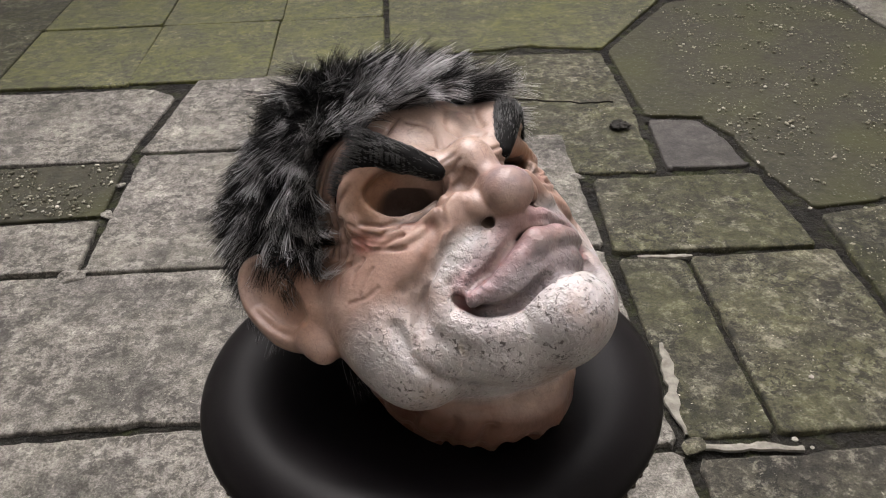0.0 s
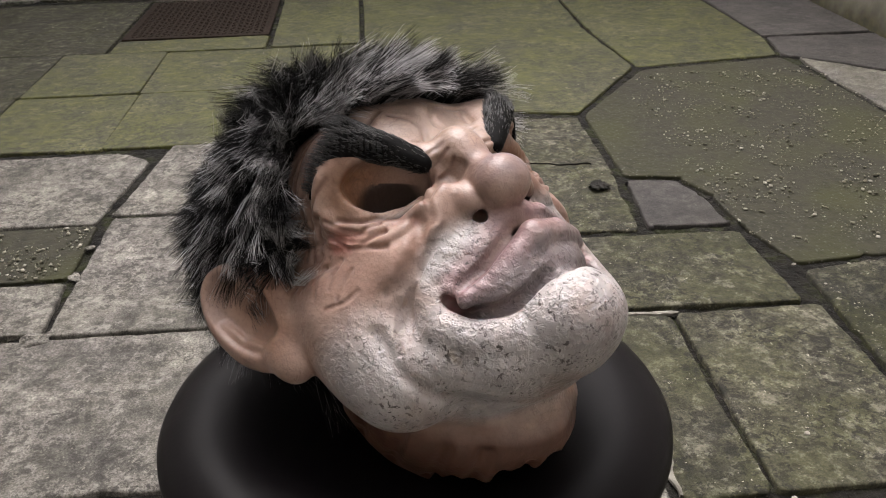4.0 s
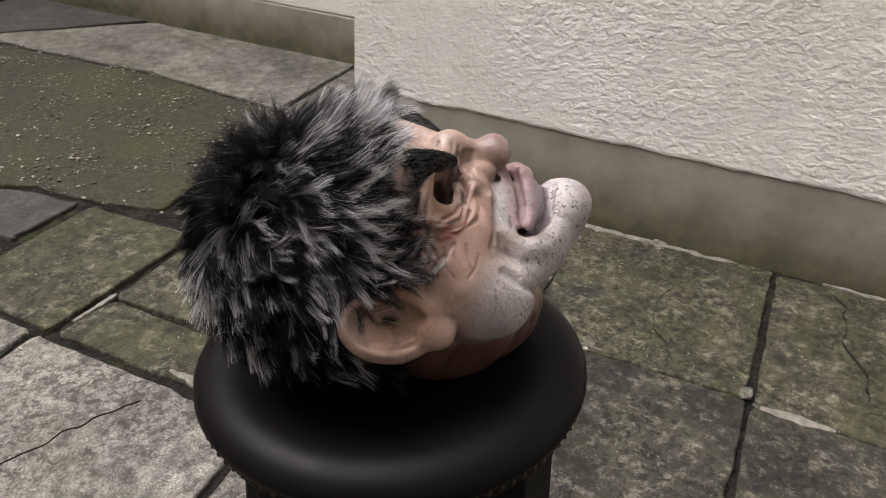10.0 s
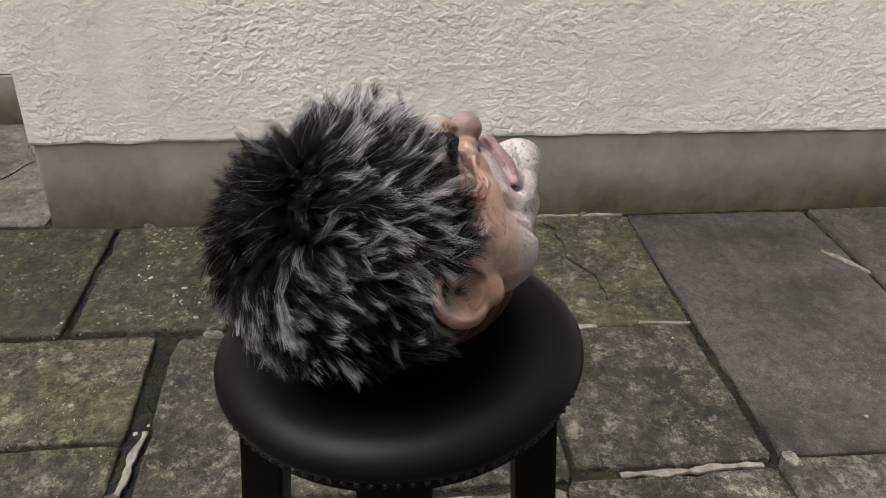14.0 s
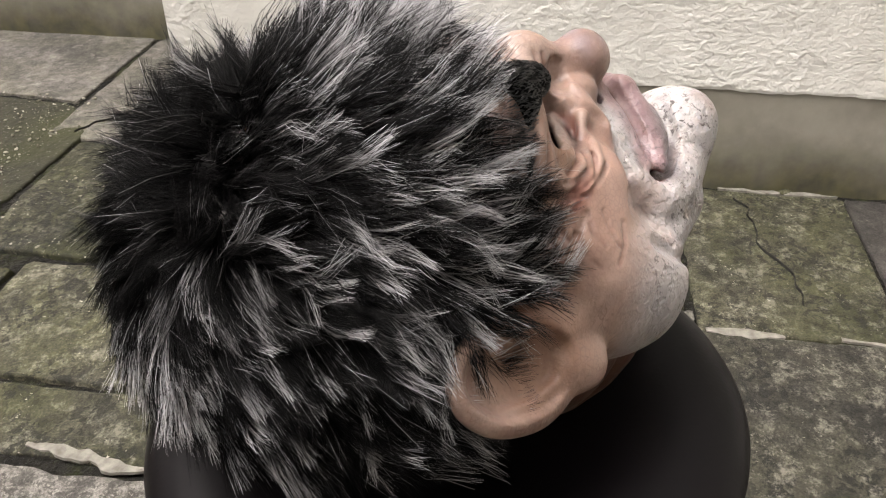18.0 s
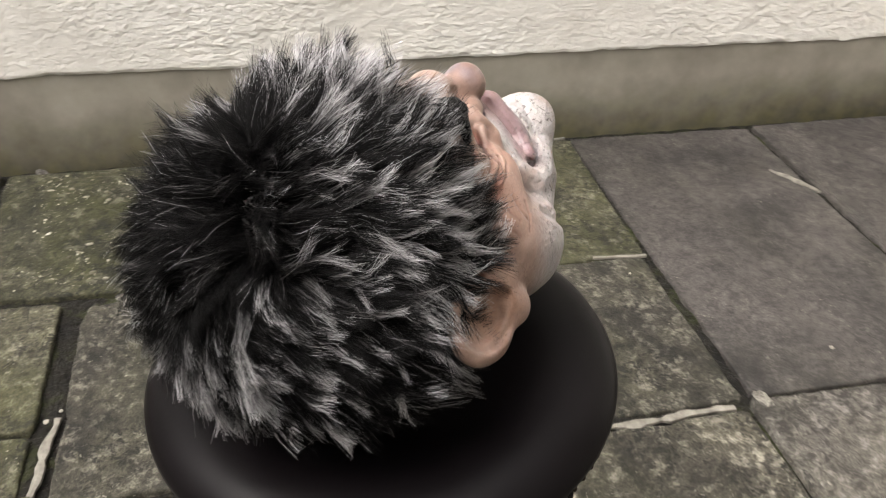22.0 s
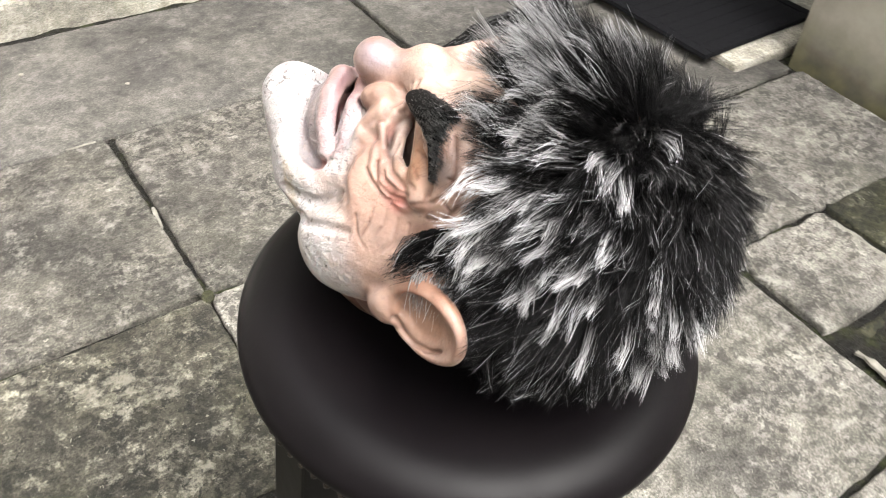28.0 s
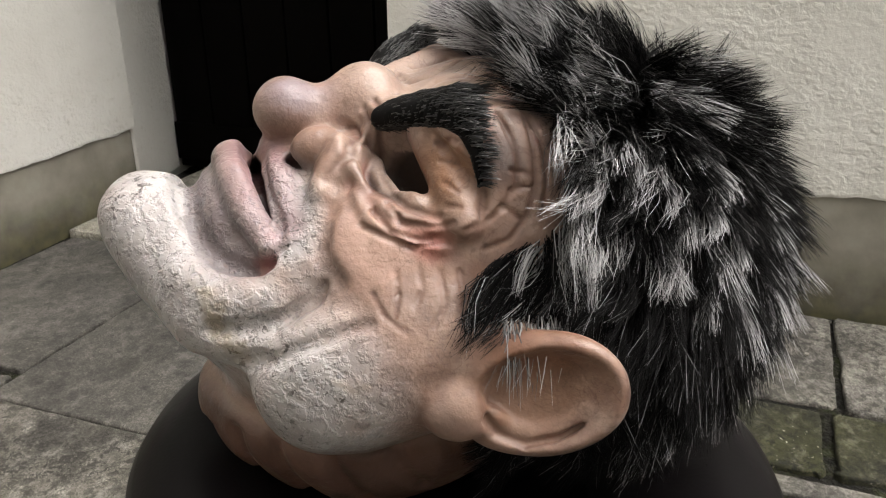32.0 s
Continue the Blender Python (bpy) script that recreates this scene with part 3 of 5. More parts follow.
# cheekbone, fold beside the nose
f.egg((0.041, 0.049, 0.778), (0.026, 0.020, 0.021), 0.012)
f.egg((0.034, 0.047, 0.789), (0.018, 0.0155, 0.012), 0.008)
f.rope([(0.054, 0.024, 0.813), (0.0605, 0.034, 0.802), (0.0605, 0.045, 0.790), (0.054, 0.058, 0.776), (0.043, 0.068, 0.766)], 0.0092, 0.0105, 0.006)
# upper lip, lips, mouth
f.egg((0.077, -0.002, 0.788), (0.018, 0.035, 0.021), 0.009, lone=True)
f.rope([(0.0690, 0.036, 0.7880), (0.0745, 0.0465, 0.7780), (0.0870, 0.0510, 0.7665), (0.1040, 0.0450, 0.7650), (0.1190, 0.0310, 0.7700)], 0.0085, 0.0085, 0.006)
f.egg((0.1000, -0.003, 0.7805), (0.0185, 0.0330, 0.0230), 0.006, lone=True)
UPPER = {1: [(0.0805, -0.004, 0.8065), (0.0800, 0.017, 0.8025), (0.0780, 0.031, 0.7930), (0.0775, 0.041, 0.7860)], -1: [(0.0805, -0.004, 0.8065), (0.0825, -0.017, 0.7985), (0.0845, -0.031, 0.7870), (0.0850, -0.041, 0.7820)]}
LOWER = {1: [(0.0985, -0.004, 0.8045), (0.0980, 0.012, 0.8020), (0.0940, 0.027, 0.7930), (0.0870, 0.040, 0.7840)], -1: [(0.0985, -0.004, 0.8045), (0.1000, -0.014, 0.7985), (0.0995, -0.028, 0.7860), (0.0950, -0.041, 0.7800)]}
for sy in (1, -1):
    f.rope(UPPER[sy], 0.0070, 0.0050, 0.004, lone=True)
    f.rope(LOWER[sy], 0.0080, 0.0050, 0.003, lone=True)
    # hollow between the lower lip and the chin
    f.rope([(0.1195, -0.004, 0.8010), (0.1180, sy * 0.012, 0.7930), (0.1160, sy * 0.0205, 0.7865), (0.1110, sy * 0.0300, 0.7800), (0.1040, sy * 0.0365, 0.7760), (0.0950, sy * 0.0415, 0.7735), (0.0860, sy * 0.0455, 0.7770)], 0.0050, 0.0028, 0.004, cut=True, lone=True)
    # the gap between the lips
    gap = [tuple((u[k] + v[k]) / 2 + (0.006 if k == 2 else 0.0) for k in range(3)) for u, v in zip(UPPER[sy], LOWER[sy])]
    f.rope(gap, 0.0060 if sy > 0 else 0.0032, 0.0030, 0.002, cut=True, lone=True)
    f.rope([(x, y, z - 0.010) for x, y, z in gap], 0.0058 if sy > 0 else 0.0026, 0.0024, 0.002, cut=True, lone=True)
# nose
f.rope([(0.044, -0.003, 0.8245), (0.070, -0.003, 0.8235)], 0.0112, 0.0104, 0.006, lone=True)
f.egg((0.054, -0.002, 0.804), (0.025, 0.024, 0.018), 0.010, lone=True)
f.egg((0.0405, -0.003, 0.8272), (0.0160, 0.0132, 0.0155), 0.006, lone=True)
f.egg((0.0745, -0.003, 0.8248), (0.0135, 0.0140, 0.0136), 0.004, lone=True)
f.egg((0.0625, 0.0165, 0.8135), (0.0118, 0.0084, 0.0090), 0.0025)
f.egg((0.0715, 0.0155, 0.8075), (0.0066, 0.0042, 0.0050), 0.0015, cut=True)
f.groove([(0.056, 0.014, 0.830), (0.0500, 0.0235, 0.820), (0.0510, 0.0300, 0.808), (0.060, 0.0320, 0.801)], 0.0026, 0.0018, 0.004)
# brow ridge, temple, socket and eye hole
f.rope([(0.033, 0.019, 0.822), (0.021, 0.035, 0.826), (0.003, 0.048, 0.826)], 0.0115, 0.0100, 0.010)
f.egg((0.000, 0.050, 0.800), (0.034, 0.021, 0.034), 0.014)
f.egg((0.0305, 0.0430, 0.8170), (0.0215, 0.0120, 0.0135), 0.004, rz=118, cut=True)
f.egg((0.0225, 0.0650, 0.8140), (0.0105, 0.0100, 0.0110), 0.006, cut=True, lone=True)
f.egg((0.0315, 0.0390, 0.8065), (0.0185, 0.0110, 0.0180), 0.002, rz=118, cut=True)
f.egg((0.0325, -0.0410, 0.8150), (0.0205, 0.0110, 0.0165), 0.002, rz=-118, cut=True, lone=True)
f.rope([(0.0215, 0.0370, 0.8240), (0.0200, 0.0480, 0.8150), (0.0182, 0.0600, 0.8060), (0.0165, 0.0680, 0.7990)], 0.0095, 0.0065, 0.004, lone=True)
f.groove([(0.0120, 0.0560, 0.8230), (0.0090, 0.0650, 0.8120), (0.0100, 0.0690, 0.8040)], 0.0022, 0.0010, 0.003, lone=True)
f.rope([(0.0120, -0.0540, 0.8300), (0.0105, -0.0650, 0.8180), (0.0150, -0.0695, 0.8040), (0.0220, -0.0680, 0.7980)], 0.0070, 0.0045, 0.004, lone=True)
# pale lower lid, and the rolls of the bag under it
f.rope([(0.0425, 0.0250, 0.8085), (0.0425, 0.0340, 0.8060), (0.0385, 0.0475, 0.8025), (0.0265, 0.0600, 0.8005)], 0.0036, 0.0028, 0.0016)
f.fold([(0.0500, 0.0300, 0.8030), (0.0470, 0.0430, 0.7985), (0.0400, 0.0540, 0.7955), (0.0270, 0.0640, 0.7945)], 0.0027, 0.0018, 0.0030, 0.0002)
f.fold([(0.0520, 0.0390, 0.7970), (0.0480, 0.0500, 0.7920), (0.0380, 0.0600, 0.7890), (0.0240, 0.0680, 0.7880)], 0.0025, 0.0016, 0.0030, 0.0002)
# ---- wrinkles that follow the skin
# creases from chin to jowl
f.groove([(0.1156, 0.0588, 0.7556), (0.0998, 0.0621, 0.7586), (0.0849, 0.0621, 0.7627), (0.0729, 0.0621, 0.7689), (0.0687, 0.0601, 0.7746)], 0.0030, 0.0017, 0.0035, lone=True)
f.groove([(0.1036, 0.0621, 0.7419), (0.0906, 0.0720, 0.7503), (0.0778, 0.0745, 0.7581), (0.0655, 0.0775, 0.7636), (0.0553, 0.0795, 0.7669)], 0.0030, 0.0017, 0.0035, lone=True)
f.groove([(0.0657, -0.0606, 0.7600), (0.0816, -0.0659, 0.7514), (0.0940, -0.0666, 0.7430), (0.1000, -0.0580, 0.7330)], 0.0030, 0.0016, 0.0050, lone=True)
f.groove([(0.0725, -0.0600, 0.7790), (0.0735, -0.0610, 0.7720), (0.0811, -0.0600, 0.7600)], 0.0016, 0.0010, 0.0030, lone=True)
f.groove([(0.0690, -0.0640, 0.7758), (0.0768, -0.0630, 0.7620)], 0.0014, 0.0009, 0.0030, lone=True)
# crow's feet on the side that rests lower
f.groove([(0.0160, -0.0640, 0.7930), (0.0020, -0.0700, 0.7850), (-0.0066, -0.0720, 0.7780)], 0.0014, 0.0009, 0.0022, lone=True)
f.groove([(0.0180, -0.0690, 0.7870), (0.0050, -0.0740, 0.7770), (-0.0020, -0.0760, 0.7690)], 0.0014, 0.0009, 0.0022, lone=True)
f.groove([(0.0200, -0.0720, 0.7800), (0.0100, -0.0780, 0.7700), (0.0060, -0.0800, 0.7610)], 0.0012, 0.0008, 0.0022, lone=True)
# fold from nose to mouth corner
f.groove([(0.0588, 0.0412, 0.8063), (0.0661, 0.0478, 0.7969), (0.0680, 0.0533, 0.7891), (0.0675, 0.0588, 0.7822), (0.0632, 0.0654, 0.7780)], 0.0040, 0.0020, 0.005)
# arcs round the temple
f.groove([(0.0019, 0.0577, 0.8384), (-0.0017, 0.0643, 0.8296), (-0.0032, 0.0674, 0.8219), (-0.0022, 0.0699, 0.8120), (0.0030, 0.0720, 0.8056), (0.0092, 0.0720, 0.7995), (0.0174, 0.0709, 0.7953)], 0.0010, 0.0007, 0.0014)
f.groove([(-0.0087, 0.0449, 0.8362), (-0.0096, 0.0596, 0.8307), (-0.0100, 0.0665, 0.8211), (-0.0091, 0.0709, 0.8096), (-0.0055, 0.0731, 0.8007), (0.0006, 0.0731, 0.7922), (0.0093, 0.0731, 0.7897)], 0.0010, 0.0007, 0.0014)
f.groove([(-0.0107, 0.0529, 0.8340), (-0.0142, 0.0632, 0.8240), (-0.0144, 0.0698, 0.8109), (-0.0114, 0.0720, 0.8008)], 0.0010, 0.0007, 0.0014)
# bags
f.groove([(0.0528, 0.0566, 0.7960), (0.0455, 0.0632, 0.7936), (0.0359, 0.0677, 0.7900), (0.0235, 0.0698, 0.7920)], 0.0012, 0.0008, 0.0013)
f.groove([(0.0479, 0.0535, 0.7999), (0.0433, 0.0630, 0.7955), (0.0337, 0.0676, 0.7932), (0.0214, 0.0698, 0.7941)], 0.0012, 0.0008, 0.0013)
f.groove([(0.0425, 0.0533, 0.8027), (0.0389, 0.0621, 0.7981), (0.0292, 0.0665, 0.7968), (0.0212, 0.0687, 0.7977)], 0.0012, 0.0008, 0.0013)
# edge of the lower lid
f.groove([(0.0405, 0.0368, 0.8077), (0.0407, 0.0500, 0.8047), (0.0361, 0.0595, 0.8024), (0.0257, 0.0654, 0.8005)], 0.0012, 0.0009, 0.002)
# wrinkles beside the nose
f.groove([(0.0519, 0.0126, 0.8275), (0.0483, 0.0256, 0.8219), (0.0464, 0.0269, 0.8187)], 0.0014, 0.0009, 0.0035)
f.groove([(0.0479, 0.0168, 0.8296), (0.0442, 0.0280, 0.8235), (0.0410, 0.0247, 0.8153)], 0.0014, 0.0009, 0.0035)
f.groove([(0.0439, 0.0213, 0.8318), (0.0409, 0.0291, 0.8259), (0.0391, 0.0236, 0.8195)], 0.0014, 0.0009, 0.0035)
# cheek lines
f.groove([(0.0264, 0.0731, 0.7823), (0.0264, 0.0819, 0.7728), (0.0316, 0.0863, 0.7665)], 0.0006, 0.0004, 0.0014)
f.groove([(0.0345, 0.0711, 0.7845), (0.0340, 0.0766, 0.7779), (0.0377, 0.0808, 0.7725)], 0.0006, 0.0004, 0.0014)
f.groove([(0.0192, 0.0742, 0.7820), (0.0189, 0.0819, 0.7718), (0.0210, 0.0863, 0.7650)], 0.0006, 0.0004, 0.0014)
f.groove([(0.0430, 0.0715, 0.7834), (0.0430, 0.0764, 0.7766), (0.0452, 0.0814, 0.7702)], 0.0006, 0.0004, 0.0014)
f.groove([(0.0519, 0.0731, 0.7760), (0.0491, 0.0804, 0.7702), (0.0418, 0.0852, 0.7649)], 0.0006, 0.0004, 0.0014)
# forehead lines
f.groove([(0.0220, 0.0095, 0.8329), (0.0130, 0.0048, 0.8356), (0.0060, 0.0065, 0.8384), (-0.0039, 0.0148, 0.8388)], 0.0011, 0.0007, 0.003)
f.groove([(0.0160, 0.0264, 0.8340), (-0.0017, 0.0347, 0.8346), (-0.0101, 0.0165, 0.8395)], 0.0011, 0.0007, 0.003)
f.groove([(0.0248, 0.0204, 0.8354), (0.0229, 0.0148, 0.8329), (0.0306, 0.0109, 0.8362)], 0.0011, 0.0007, 0.003)
# short lines in the socket and temple
f.groove([(0.0207, 0.0392, 0.8093), (0.0161, 0.0478, 0.8139)], 0.0008, 0.0005, 0.0015, lone=True)
f.groove([(0.0207, 0.0442, 0.8060), (0.0155, 0.0500, 0.8093)], 0.0008, 0.0005, 0.0015, lone=True)
f.groove([(0.0212, 0.0508, 0.8032), (0.0185, 0.0678, 0.8117)], 0.0008, 0.0005, 0.0015, lone=True)
f.groove([(0.0224, 0.0604, 0.8010), (0.0185, 0.0706, 0.8063)], 0.0008, 0.0005, 0.0015, lone=True)
f.groove([(0.0120, 0.0687, 0.8194), (0.0089, 0.0698, 0.8097), (0.0111, 0.0709, 0.8014)], 0.0008, 0.0005, 0.0015, lone=True)
f.groove([(-0.0008, 0.0687, 0.8183), (-0.0073, 0.0687, 0.8164)], 0.0008, 0.0005, 0.0015, lone=True)
f.groove([(-0.0003, 0.0709, 0.8115), (-0.0083, 0.0698, 0.8115)], 0.0008, 0.0005, 0.0015, lone=True)
f.groove([(0.0030, 0.0720, 0.8056), (-0.0033, 0.0731, 0.8010)], 0.0008, 0.0005, 0.0015, lone=True)
# wrinkles beside the root of the nose, and down the temple and cheek of the lower side
for x in (0.0400, 0.0445, 0.0495):
    f.groove([(x, 0.0135, 0.8300), (x - 0.002, 0.0200, 0.8220), (x + 0.001, 0.0250, 0.8140)], 0.0009, 0.0005, 0.0018)
for x in (0.0160, 0.0090, 0.0030):
    f.groove([(x, -0.0660, 0.8190), (x - 0.004, -0.0740, 0.8060), (x + 0.001, -0.0800, 0.7920), (x + 0.007, -0.0840, 0.7790)], 0.0010, 0.0005, 0.0020, lone=True)
for x, y, z in ((0.0330, -0.0760, 0.7860), (0.0270, -0.0800, 0.7800), (0.0210, -0.0830, 0.7740)):
    f.groove([(x, y, z), (x - 0.006, y - 0.005, z - 0.006), (x - 0.009, y - 0.008, z - 0.016)], 0.0010, 0.0005, 0.0020, lone=True)
f.groove([(0.0660, -0.0300, 0.8000), (0.0680, -0.0460, 0.7860), (0.0720, -0.0580, 0.7720), (0.0800, -0.0640, 0.7560)], 0.0016, 0.0009, 0.0030, lone=True)
# ears: a bowl with a rolled rim, and the lobe; the one on the lower side is pressed flat
EAR = Matrix(((-0.800, 0.445, 0.400), (0.255, -0.330, 0.909), (0.540, 0.830, 0.120)))
f.plate((0.006, 0.086, 0.744), EAR, (0.024, 0.020, 0.016), 0.008)
f.plate((-0.003, 0.1010, 0.7420), EAR, (0.0350, 0.0250, 0.0115), 0.005)
f.plate((-0.004, 0.1115, 0.7455), EAR, (0.0285, 0.0195, 0.0110), 0.003, cut=True)
f.plate((0.0260, 0.0940, 0.7340), EAR, (0.0130, 0.0120, 0.0080), 0.0040)
f.rope([(0.0125, 0.0984, 0.7340), (0.0052, 0.0995, 0.7274), (-0.0033, 0.1039, 0.7266), (-0.0125, 0.1083, 0.7317), (-0.0200, 0.1101, 0.7394)], 0.0026, 0.0018, 0.003, lone=True)
f.rope([(0.0160, 0.1010, 0.7340), (0.0114, 0.1017, 0.7267), (0.0020, 0.1068, 0.7240), (-0.0100, 0.1098, 0.7273), (-0.0186, 0.1119, 0.7339)], 0.0020, 0.0012, 0.0018, cut=True, lone=True)
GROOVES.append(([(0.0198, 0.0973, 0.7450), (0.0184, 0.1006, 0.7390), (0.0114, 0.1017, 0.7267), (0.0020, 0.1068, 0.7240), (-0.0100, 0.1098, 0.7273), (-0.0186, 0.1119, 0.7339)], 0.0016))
EAR_LOW = Matrix(((-0.920, -0.200, 0.330), (0.200, 0.475, 0.852), (0.327, -0.850, 0.397)))
f.plate((0.000, -0.084, 0.742), EAR_LOW, (0.030, 0.020, 0.016), 0.008)
f.plate((-0.0150, -0.0990, 0.7370), EAR_LOW, (0.0370, 0.0245, 0.0090), 0.005)
f.plate((-0.0150, -0.1055, 0.7425), EAR_LOW, (0.0300, 0.0185, 0.0115), 0.003, cut=True)
f.plate((0.0190, -0.0940, 0.7270), EAR_LOW, (0.0150, 0.0120, 0.0080), 0.0050)
f.rope([(0.0140, -0.0960, 0.7350), (0.0040, -0.1000, 0.7270), (-0.0100, -0.1040, 0.7240), (-0.0260, -0.1080, 0.7290)], 0.0026, 0.0018, 0.003, lone=True)
# folds down the neck
for x, y in ((0.112, 0.010), (0.104, 0.030), (0.090, 0.044), (0.070, 0.056), (0.046, 0.062), (0.024, 0.066)):
    f.groove([(x, y, 0.704), (x - 0.004, y + 0.001, 0.690), (x - 0.012, y - 0.001, 0.672), (x - 0.016, y, 0.655)], 0.0026, 0.0018, 0.006)
f.rope([(0.126, -0.002, 0.716), (0.112, 0.034, 0.711), (0.086, 0.062, 0.700), (0.052, 0.082, 0.692)], 0.0060, 0.0030, 0.009, cut=True)
# ragged cut of the neck
gx, gy, gz = f.x, f.y, f.z
edge = 0.612 + 0.50 * gx + 0.007 * np.abs(np.sin(gx * 85 + 0.6)) + 0.006 * np.abs(np.sin(gy * 95 + gx * 60)) + 0.002 * np.sin(gx * 420 + gy * 300) - ZB
edge = np.maximum(edge, 0.0015 + 0 * gx)
f.d = np.maximum(f.d, np.where(gx > -0.03, (edge - gz) * 0.85, 0.0015 - gz)).astype(np.float32)
co, faces = skin(f)
me = bpy.data.meshes.new("shell")
me.from_pydata(co.tolist(), [], faces.tolist())
bm = bmesh.new()
bm.from_mesh(me)
bmesh.ops.delete(bm, geom=[v for v in bm.verts if not v.link_faces], context="VERTS")
for v in bm.verts:
    n0 = noise.noise(v.co * 60) * 0.0006 + noise.noise(v.co * 19 + Vector((3, 1, 7))) * 0.0012
    v.co += v.normal * n0
bmesh.ops.recalc_face_normals(bm, faces=bm.faces[:])
bm.to_mesh(me)
bm.free()
me.shade_smooth()
nv = len(me.vertices)
P = np.zeros(nv * 3, np.float32)
me.vertices.foreach_get("co", P)
P = P.reshape(-1, 3)
N = np.zeros(nv * 3, np.float32)
me.vertex_normals.foreach_get("vector", N)
N = N.reshape(-1, 3)
AX, BX, BS, ZX = P[:, 0], np.abs(P[:, 1]), P[:, 1], P[:, 2] + ZB


def blob(c, r, soft=0.35):
    """1 inside an egg, falling to 0 outside it."""
    q = np.sqrt(((AX - c[0]) / r[0]) ** 2 + ((BX - c[1]) / r[1]) ** 2 + ((ZX - c[2]) / r[2]) ** 2)
    return np.clip((1 + soft - q) / (2 * soft), 0, 1)


def near(pts, r, lone=False):
    """1 on a line, falling to 0 beside it."""
    best = np.full(nv, 1.0)
    for a, b in zip(pts, pts[1:]):
        ab = np.array(b) - np.array(a)
        v = np.stack([AX, BS if lone else BX, ZX], 1) - np.array(a)
        t = np.clip(v @ ab / (ab @ ab), 0, 1)
        best = np.minimum(best, np.linalg.norm(v - t[:, None] * ab, axis=1))
    return np.clip(1.5 - best / r, 0, 1)


wob = np.array([noise.noise(Vector(p) * 35) for p in P.tolist()])
wob2 = np.array([noise.noise(Vector(p) * 90) for p in P.tolist()])
col = np.tile(np.array([0.226, 0.150, 0.121]), (nv, 1))


def lay(mask, rgb):
    global col
    m = np.clip(mask, 0, 1)[:, None]
    col = col * (1 - m) + np.array(rgb) * m


lay(0.85 * np.clip(wob * 1.6 + 0.25, 0, 1), (0.176, 0.102, 0.076))
lay(0.6 * np.clip(wob2 * 1.5, 0, 1), (0.31, 0.220, 0.180))
lay(blob((0.0, 0.0, 0.845), (0.05, 0.05, 0.03)) * 0.7, (0.33, 0.245, 0.205))
lay(blob((0.045, 0.056, 0.785), (0.026, 0.024, 0.020)) * 0.6, (0.31, 0.195, 0.155))
# brown neck, painted darker for the shade it lies in, most at -y
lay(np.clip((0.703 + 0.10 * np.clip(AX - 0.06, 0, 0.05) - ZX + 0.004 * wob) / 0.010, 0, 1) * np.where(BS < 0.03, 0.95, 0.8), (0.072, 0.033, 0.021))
stubble = np.maximum.reduce([blob((0.140, 0.0, 0.77), (0.046, 0.07, 0.05)), blob((0.100, 0.03, 0.748), (0.045, 0.05, 0.046)), blob((0.072, 0.07, 0.733), (0.030, 0.034, 0.034)),
                             blob((0.080, 0.03, 0.788), (0.016, 0.028, 0.024), 0.25)])
stubble = stubble * np.clip((ZX - 0.702 - 0.10 * np.clip(AX - 0.06, 0, 0.06)) / 0.010, 0, 1) * np.clip(1.15 + 0.9 * wob + 0.5 * wob2, 0, 1)
stubble = stubble * (1 - near([(0.0900, 0.0, 0.800), (0.0900, 0.016, 0.795), (0.0895, 0.030, 0.782), (0.0890, 0.040, 0.773)], 0.0070))
lay(stubble * 0.97, (0.335, 0.315, 0.310))
# grey mound under the lower lip, mauve lips, dark gap
mound = np.clip(near([(0.1085, -0.004, 0.797), (0.1075, 0.014, 0.792), (0.1040, 0.024, 0.785), (0.0970, 0.034, 0.778)], 0.0125) * 1.6, 0, 1) * (AX > 0.091) * (AX < 0.1195 - 0.25 * np.clip(BX - 0.015, 0, 1))
lay(mound * 0.92 * np.clip(1.0 + 0.6 * wob2, 0.6, 1), (0.120, 0.093, 0.097))
lip_up = np.maximum(near([(x, y, z + 0.004) for x, y, z in UPPER[1]], 0.0064, True), near([(x, y, z + 0.004) for x, y, z in UPPER[-1]], 0.0064, True))
lip_dn = np.maximum(near([(x - 0.002, y, z + 0.005) for x, y, z in LOWER[1]], 0.0062, True), near([(x - 0.002, y, z + 0.005) for x, y, z in LOWER[-1]], 0.0062, True))
lay(np.maximum(lip_up, lip_dn) * 0.85, (0.195, 0.115, 0.122))
lay(lip_dn * np.clip(wob2 * 2, 0, 1) * 0.5, (0.25, 0.155, 0.160))
# the dark of the open mouth, put into the colour between the lips
for sy in (1, -1):
    deep = [tuple((u[k] + v[k]) / 2 - (0.008 if k == 2 else 0.0) for k in range(3)) for u, v in zip(UPPER[sy], LOWER[sy])]
    lay(near(deep, 0.0062, True), (0.028, 0.008, 0.008))
lay(near([(0.0860, 0.0440, 0.7790), (0.0900, 0.0440, 0.7760)], 0.0045) * 0.7, (0.22, 0.085, 0.085))
lay(near([(0.050, 0.030, 0.803), (0.046, 0.042, 0.797), (0.039, 0.054, 0.792), (0.028, 0.064, 0.791)], 0.0075) * 0.85, (0.33, 0.120, 0.096))
lay(near([(0.052, 0.036, 0.799), (0.048, 0.047, 0.794), (0.040, 0.058, 0.790), (0.028, 0.066, 0.789)], 0.0040) * 0.6, (0.30, 0.085, 0.070))
lay(blob((0.071, 0.0, 0.834), (0.014, 0.016, 0.010), 0.5) * 0.85 * np.clip(0.8 + wob2, 0.3, 1), (0.150, 0.118, 0.132))
